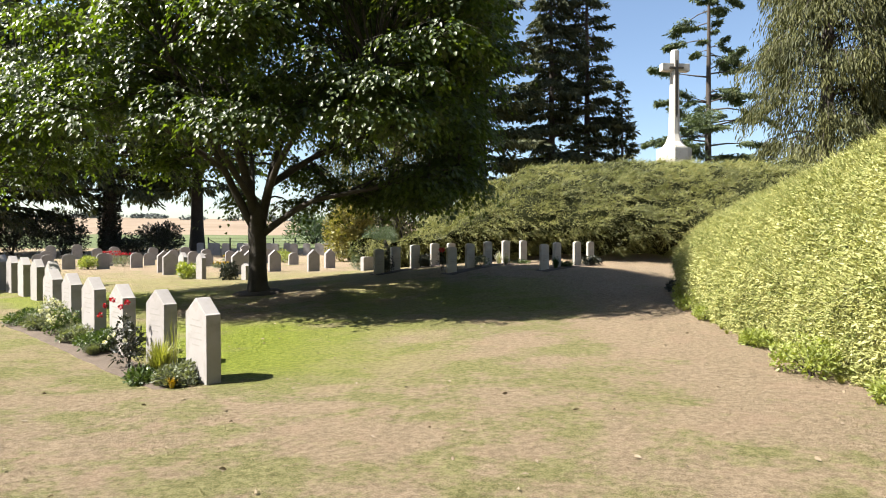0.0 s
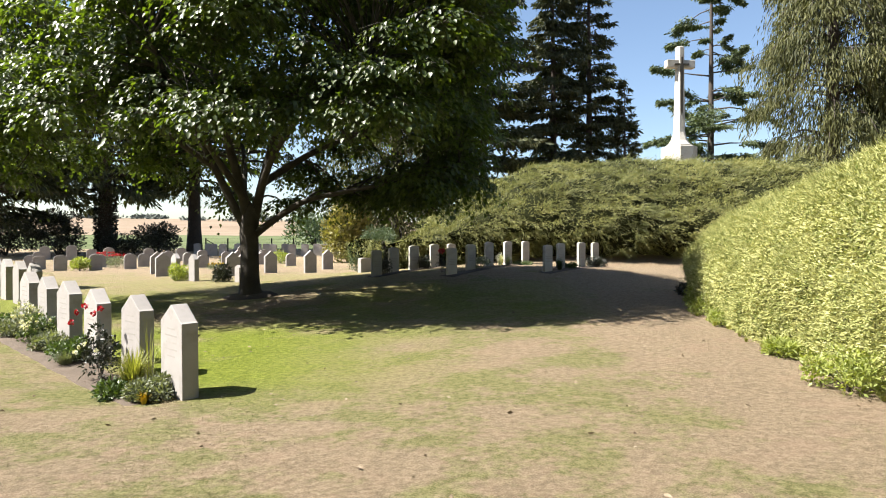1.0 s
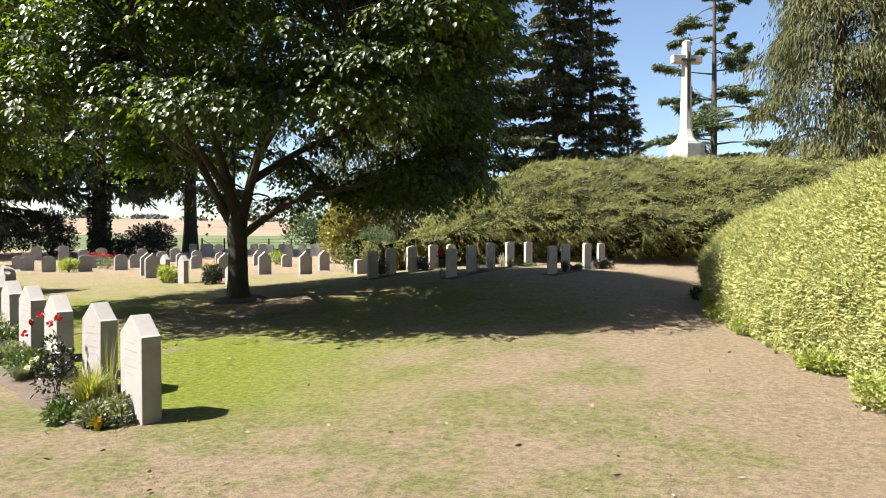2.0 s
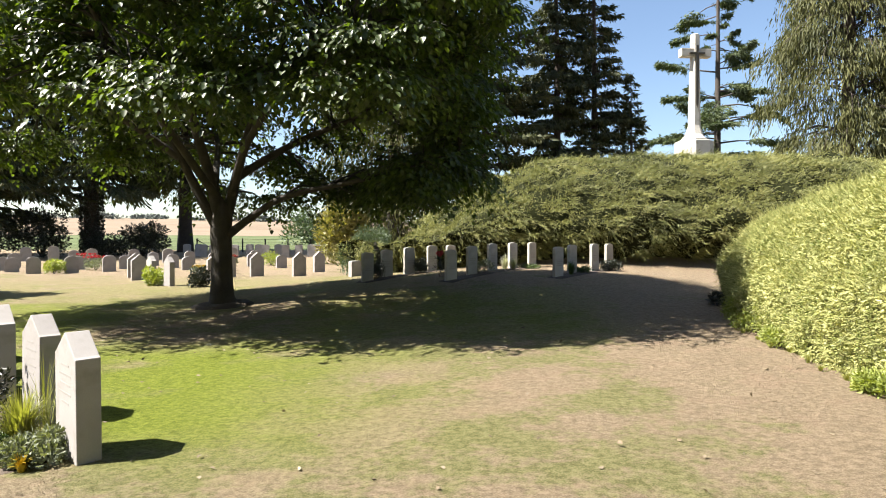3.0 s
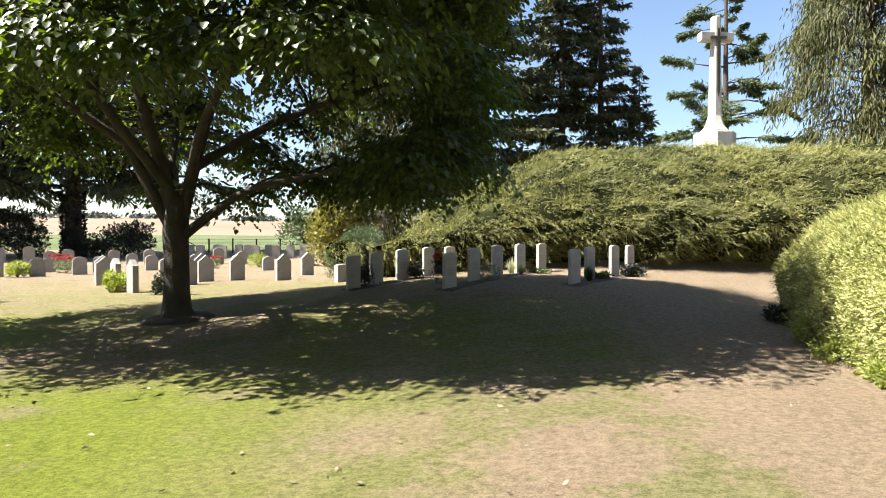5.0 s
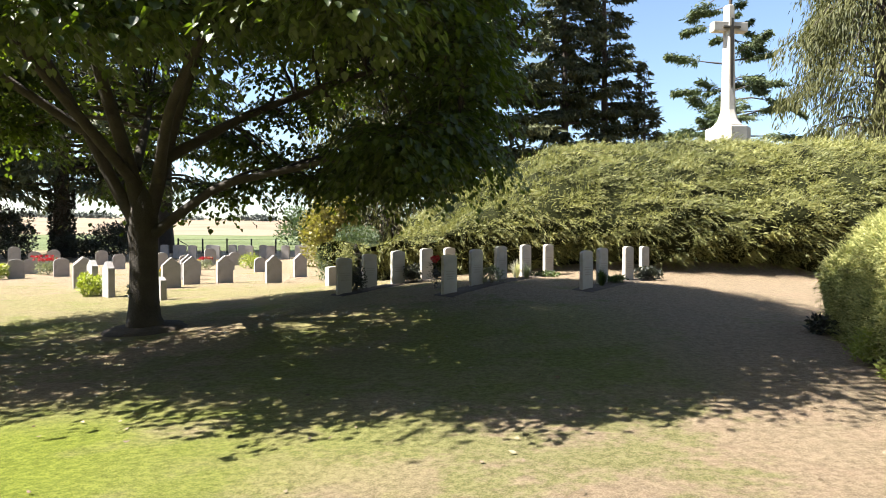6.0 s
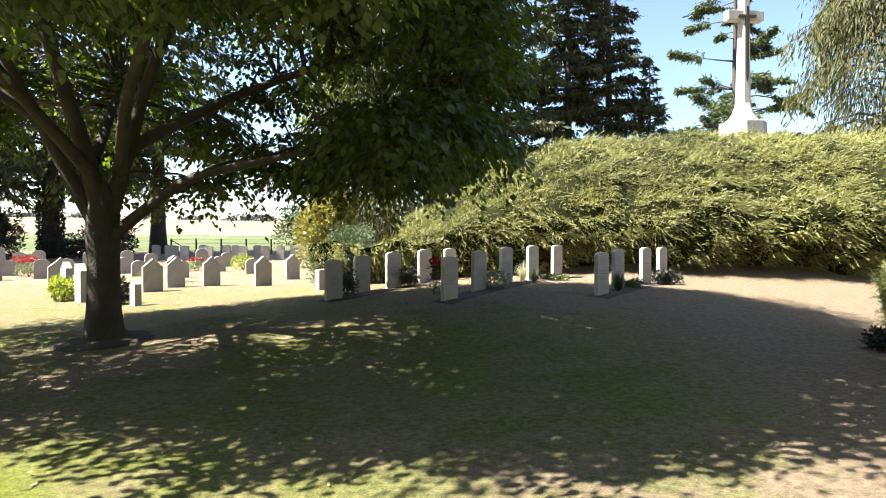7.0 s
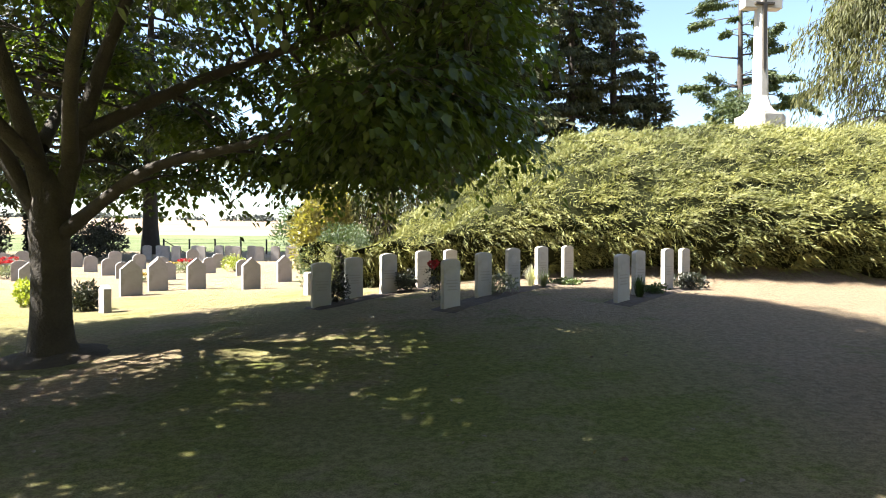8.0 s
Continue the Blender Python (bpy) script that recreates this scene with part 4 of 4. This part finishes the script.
tuft(-5.35, 8.85, 0.24, 0.24, M_GREYPLANT, "blue-grey fescue tuft in the bed", 67, 420, 0.004)
shrub(-5.3, 9.15, 0.33, 0.3, 0.17, M_GREENPLANT, "low mounded green plant in the bed", 68, 0.06, 1600, 9, "cushion_plant", "plant")
shrub(-6.15, 9.75, 0.3, 0.28, 0.14, M_GREYPLANT, "low grey-leaved plant in the bed", 69, 0.06, 1500, 9, "cushion_plant", "plant")
shrub(-5.85, 9.5, 0.2, 0.2, 0.1, M_GREENPLANT, "low green plant in the bed", 70, 0.06, 700, 8, "cushion_plant", "plant")
flowering(-6.75, 10.35, 0.3, 0.24, M_GREENPLANT, "white-flowering plant in front of a stone", 71, M_WHITEPETAL, 26, 0.06, "small white bloom", 0.05, 1200)
flowering(-7.1, 10.55, 0.25, 0.33, M_GREYPLANT, "tall white-flowering plant in front of a stone", 72, M_WHITEPETAL, 20, 0.06, "small white bloom", 0.05, 900)
shrub(-7.55, 10.85, 0.3, 0.28, 0.14, M_GREYPLANT, "low grey-leaved plant in the bed", 73, 0.06, 1300, 9, "cushion_plant", "plant")
shrub(-8.2, 11.4, 0.35, 0.3, 0.16, M_GREENPLANT, "low mounded green plant in the bed", 74, 0.06, 1300, 9, "cushion_plant", "plant")

# leafy growth and bleached grass at the foot of the bright hedge
for k, (x, y, w, h) in enumerate(((4.34, 5.4, 0.2, 0.13), (4.24, 6.6, 0.3, 0.24), (4.55, 8.3, 0.2, 0.12), (4.92, 10.7, 0.22, 0.14), (5.12, 11.7, 0.25, 0.2), (5.3, 12.6, 0.25, 0.22))):
    shrub(x, y, w, w * 1.5, h, M_LIME, "leafy yellow-green weeds at the foot of the hedge", 120 + k, 0.055, 1300, 9, "weeds", "plant", group="weeds along the hedge")
foot = random.Random(33)
for k in range(22):
    y = 2.4 + 0.46 * k + foot.uniform(-0.2, 0.2)
    x = (4.38 + 0.09 * max(0.0, y - 5.0) + (0.025 * max(0.0, y - 9.0))) - foot.uniform(0.02, 0.2)
    tagged(tuft(x, y, foot.uniform(0.07, 0.16), foot.uniform(0.07, 0.16), M_STRAW, "small tuft of bleached dry grass along the hedge", 140 + k, 90, 0.003, "grass_tuft"), "", "", "tufts along the hedge")

# among the white stones
shrub(-0.6, 19.95, 0.24, 0.24, 0.22, M_BUSH, "round dark green dwarf bush beside a white stone", 81, 0.05, 1600, 9)
shrub(-1.78, 18.85, 0.2, 0.2, 0.3, M_BUSH, "dark upright dwarf bush between white stones", 82, 0.05, 1200, 9)
conifer(-1.75, 19.6, 1.05, 0.14, "small dark columnar conifer between white stones", M_SPRUCE, 83, 0.02, 0.1, 0.0, 0.07, 1.4, 0.02, 0.35)
rose2 = shrub(0.0, 18.3, 0.18, 0.18, 0.33, M_BUSH, "slim rose bush with a red bloom", 84, 0.05, 300, 6, "rose_bush", "plant")
blossoms(rose2, [(0.0, -0.05, 0.62), (0.05, 0.0, 0.68), (-0.04, 0.02, 0.66)], 0.10, M_RED, "red rose bloom")
flowering(1.25, 18.75, 0.3, 0.22, M_GREYPLANT, "grey-leaved bush with faded pink blooms", 85, M_WHITEPETAL, 10, 0.05, "faded bloom", 0.05, 700)
tuft(1.95, 19.85, 0.5, 0.24, M_WHITEPETAL, "dry bleached grass clump between white stones", 86, 160, 0.006)
tuft(2.2, 19.75, 0.4, 0.2, M_GREYPLANT, "dry pale grass clump between white stones", 87, 160, 0.006)
shrub(2.75, 20.35, 0.34, 0.2, 0.07, M_GREENPLANT, "low spreading green plant in dry soil", 88, 0.06, 500, 8, "plant", "plant")
tuft(3.6, 18.2, 0.42, 0.2, M_GREENPLANT, "upright green leaf clump before a white stone", 89, 240, 0.008)
shrub(4.05, 18.75, 0.3, 0.2, 0.08, M_GREENPLANT, "low spreading green plant in dry soil", 90, 0.06, 500, 8, "plant", "plant")
shrub(5.1, 19.65, 0.36, 0.26, 0.16, M_BUSH, "low dark reddish bush at the end of the row", 91, 0.06, 1100, 9)
shrub(5.85, 14.1, 0.28, 0.35, 0.14, M_BUSH, "low dark bush in shade at the hedge's foot", 92, 0.08, 900, 9)

def mulch_ring(x, y, radius):
    """A low uneven mound of dark soil round a trunk."""
    V, F, n = [(x, y, ground_z(x, y) + 0.09)], [], 40
    for j, (u, lift) in enumerate(((0.35, 0.085), (0.65, 0.06), (0.88, 0.03), (1.0, -0.02))):
        for k in range(n):
            a = 2 * math.pi * k / n
            q = radius * u * (1 + 0.13 * noise.noise(Vector((math.cos(a) * 1.6, math.sin(a) * 1.6, 4.0))))
            px, py = x + q * math.cos(a), y + q * math.sin(a)
            V.append((px, py, ground_z(px, py) + lift + 0.016 * noise.noise(Vector((px * 7, py * 7, 1.0)))))
    F += [(0, 1 + k, 1 + (k + 1) % n) for k in range(n)]
    for j in range(3):
        for k in range(n):
            F.append((1 + j * n + k, 1 + (j + 1) * n + k, 1 + (j + 1) * n + (k + 1) % n, 1 + j * n + (k + 1) % n))
    tagged(mesh_object("soil_ring", V, F, M_MULCH, soft_shade=True), "low ring of dark bare soil round the tree's trunk", "soil", "", "structure")


mulch_ring(-5.05, 15.85, 0.72)

# among the stones behind the tree
for x, y, rx, rz, m, text, k in ((-9.75, 22.0, 0.36, 0.33, M_LIME, "bright yellow-green leafy bush beside a stone", 101), (-17.4, 28.4, 0.42, 0.33, M_LIME, "bright yellow-green leafy bush beside a stone", 102),
                                 (-10.0, 36.4, 0.6, 0.42, M_LIME, "bright yellow-green leafy bush beside a stone", 103), (-7.6, 20.7, 0.3, 0.3, M_BUSH, "small dark green bush beside a low stone", 104)):
    shrub(x, y, rx, rx, rz, m, text, k, 0.09, 1300, 9)
for x, y, rx, rz, petals, text, k in ((-17.2, 31.2, 0.5, 0.34, M_RED, "rose bush covered with red blooms", 111), (-19.4, 34.1, 0.6, 0.36, M_RED, "rose bush covered with red blooms", 112), (-12.0, 35.4, 0.4, 0.3, M_RED, "rose bush covered with red blooms", 113),
                                      (-13.6, 37.2, 0.6, 0.2, M_YELLOW, "low plant covered with yellow blooms", 114), (-11.4, 29.8, 0.4, 0.14, M_YELLOW, "low plant covered with yellow blooms", 115)):
    flowering(x, y, rx, rz, M_GREYPLANT, text, k, petals, 22, 0.09, "bright bloom", 0.08, 700, True)


# ---- fence at the field ----
def fence():
    g = thing("fence", 0, 0, 0, 0, "thin wire fence on dark posts at the edge of the field", "fence")
    xs = [-21.0 + 1.95 * k for k in range(10)]
    for x in xs:
        z = ground_z(x, 52)
        part("post", box(x - 0.05, x + 0.05, 51.95, 52.05, z - 0.3, z + 1.15, 0.01), M_POST, g)
    for h in (0.45, 0.8, 1.08):
        V, F = [], []
        tube(V, F, [Vector((x, 52, ground_z(x, 52) + h)) for x in xs], [0.008] * len(xs), 4)
        mesh_object("wire", V, F, M_POST, g)
    V, F = [], []
    z = ground_z(-21, 52)
    tube(V, F, [Vector((-20.95, 52, z + 1.0)), Vector((-19.3, 52, z + 0.05))], [0.035, 0.035], 6)
    mesh_object("brace", V, F, M_POST, g)


fence()


# ---- far woods ----
def far_woods():
    r = np.random.RandomState(91)
    P, D = [], []
    for _ in range(38):
        x = r.uniform(-620, 120)
        y = r.uniform(560, 700)
        w, h = r.uniform(6, 22), r.uniform(5, 12)
        z = ground_z(x, y)
        n = int(40 + w * 6)
        q = unit(r, n) * np.array([w, 5, h * 0.6]) * r.uniform(0.5, 1, (n, 1))
        q[:, 2] = np.abs(q[:, 2])
        P.append(q + np.array([x, y, z]))
        D.append(unit(r, n))
    P, D = np.concatenate(P), np.concatenate(D)
    n = len(P)
    v, f = blades(P, D, r.normal(size=(n, 3)), r.uniform(2, 4, n), r.uniform(1.5, 3, n))
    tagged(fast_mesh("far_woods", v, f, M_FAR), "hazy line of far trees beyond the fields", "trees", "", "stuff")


far_woods()


# ---- turf ----
def turf():
    """Short grass leaves that take the lawn's own colours, thickest near the way."""
    r = np.random.RandomState(17)
    n = 115000
    y = 1.5 + 12.5 * r.rand(n) ** 1.25
    x = r.uniform(-1, 1, n) * (2.2 + 0.55 * y)
    keep = (x > -6.5) & (x < 4.6)
    x, y = x[keep], y[keep]
    n = len(x)
    z = np.array([ground_z(a, b) for a, b in zip(x.tolist(), y.tolist())])
    P = np.stack([x, y, z - 0.004], axis=1)
    D = r.normal(size=(n, 3)) * np.array([0.75, 0.75, 0.2]) + np.array([0, 0, 0.75])
    v, f = blades(P, D, r.normal(size=(n, 3)), r.uniform(0.012, 0.03, n), r.uniform(0.003, 0.007, n))
    tagged(fast_mesh("turf", v, f, M_LAWN), "short dry grass leaves of the lawn", "grass", "", "stuff")
    m = 260
    x, y = r.uniform(-5, 4.2, m), r.uniform(2, 15, m)
    z = np.array([ground_z(a, b) for a, b in zip(x.tolist(), y.tolist())])
    P = np.stack([x, y, z + 0.022], axis=1)
    D = r.normal(size=(m, 3)) * np.array([1, 1, 0.15])
    v, f = blades(P, D, r.normal(size=(m, 3)) * np.array([1, 1, 0.25]), r.uniform(0.03, 0.075, m), r.uniform(0.02, 0.04, m), 0.3)
    tagged(fast_mesh("fallen_leaves", v, f, M_LITTER), "dry curled fallen leaves scattered on the lawn", "leaves", "", "stuff")


turf()
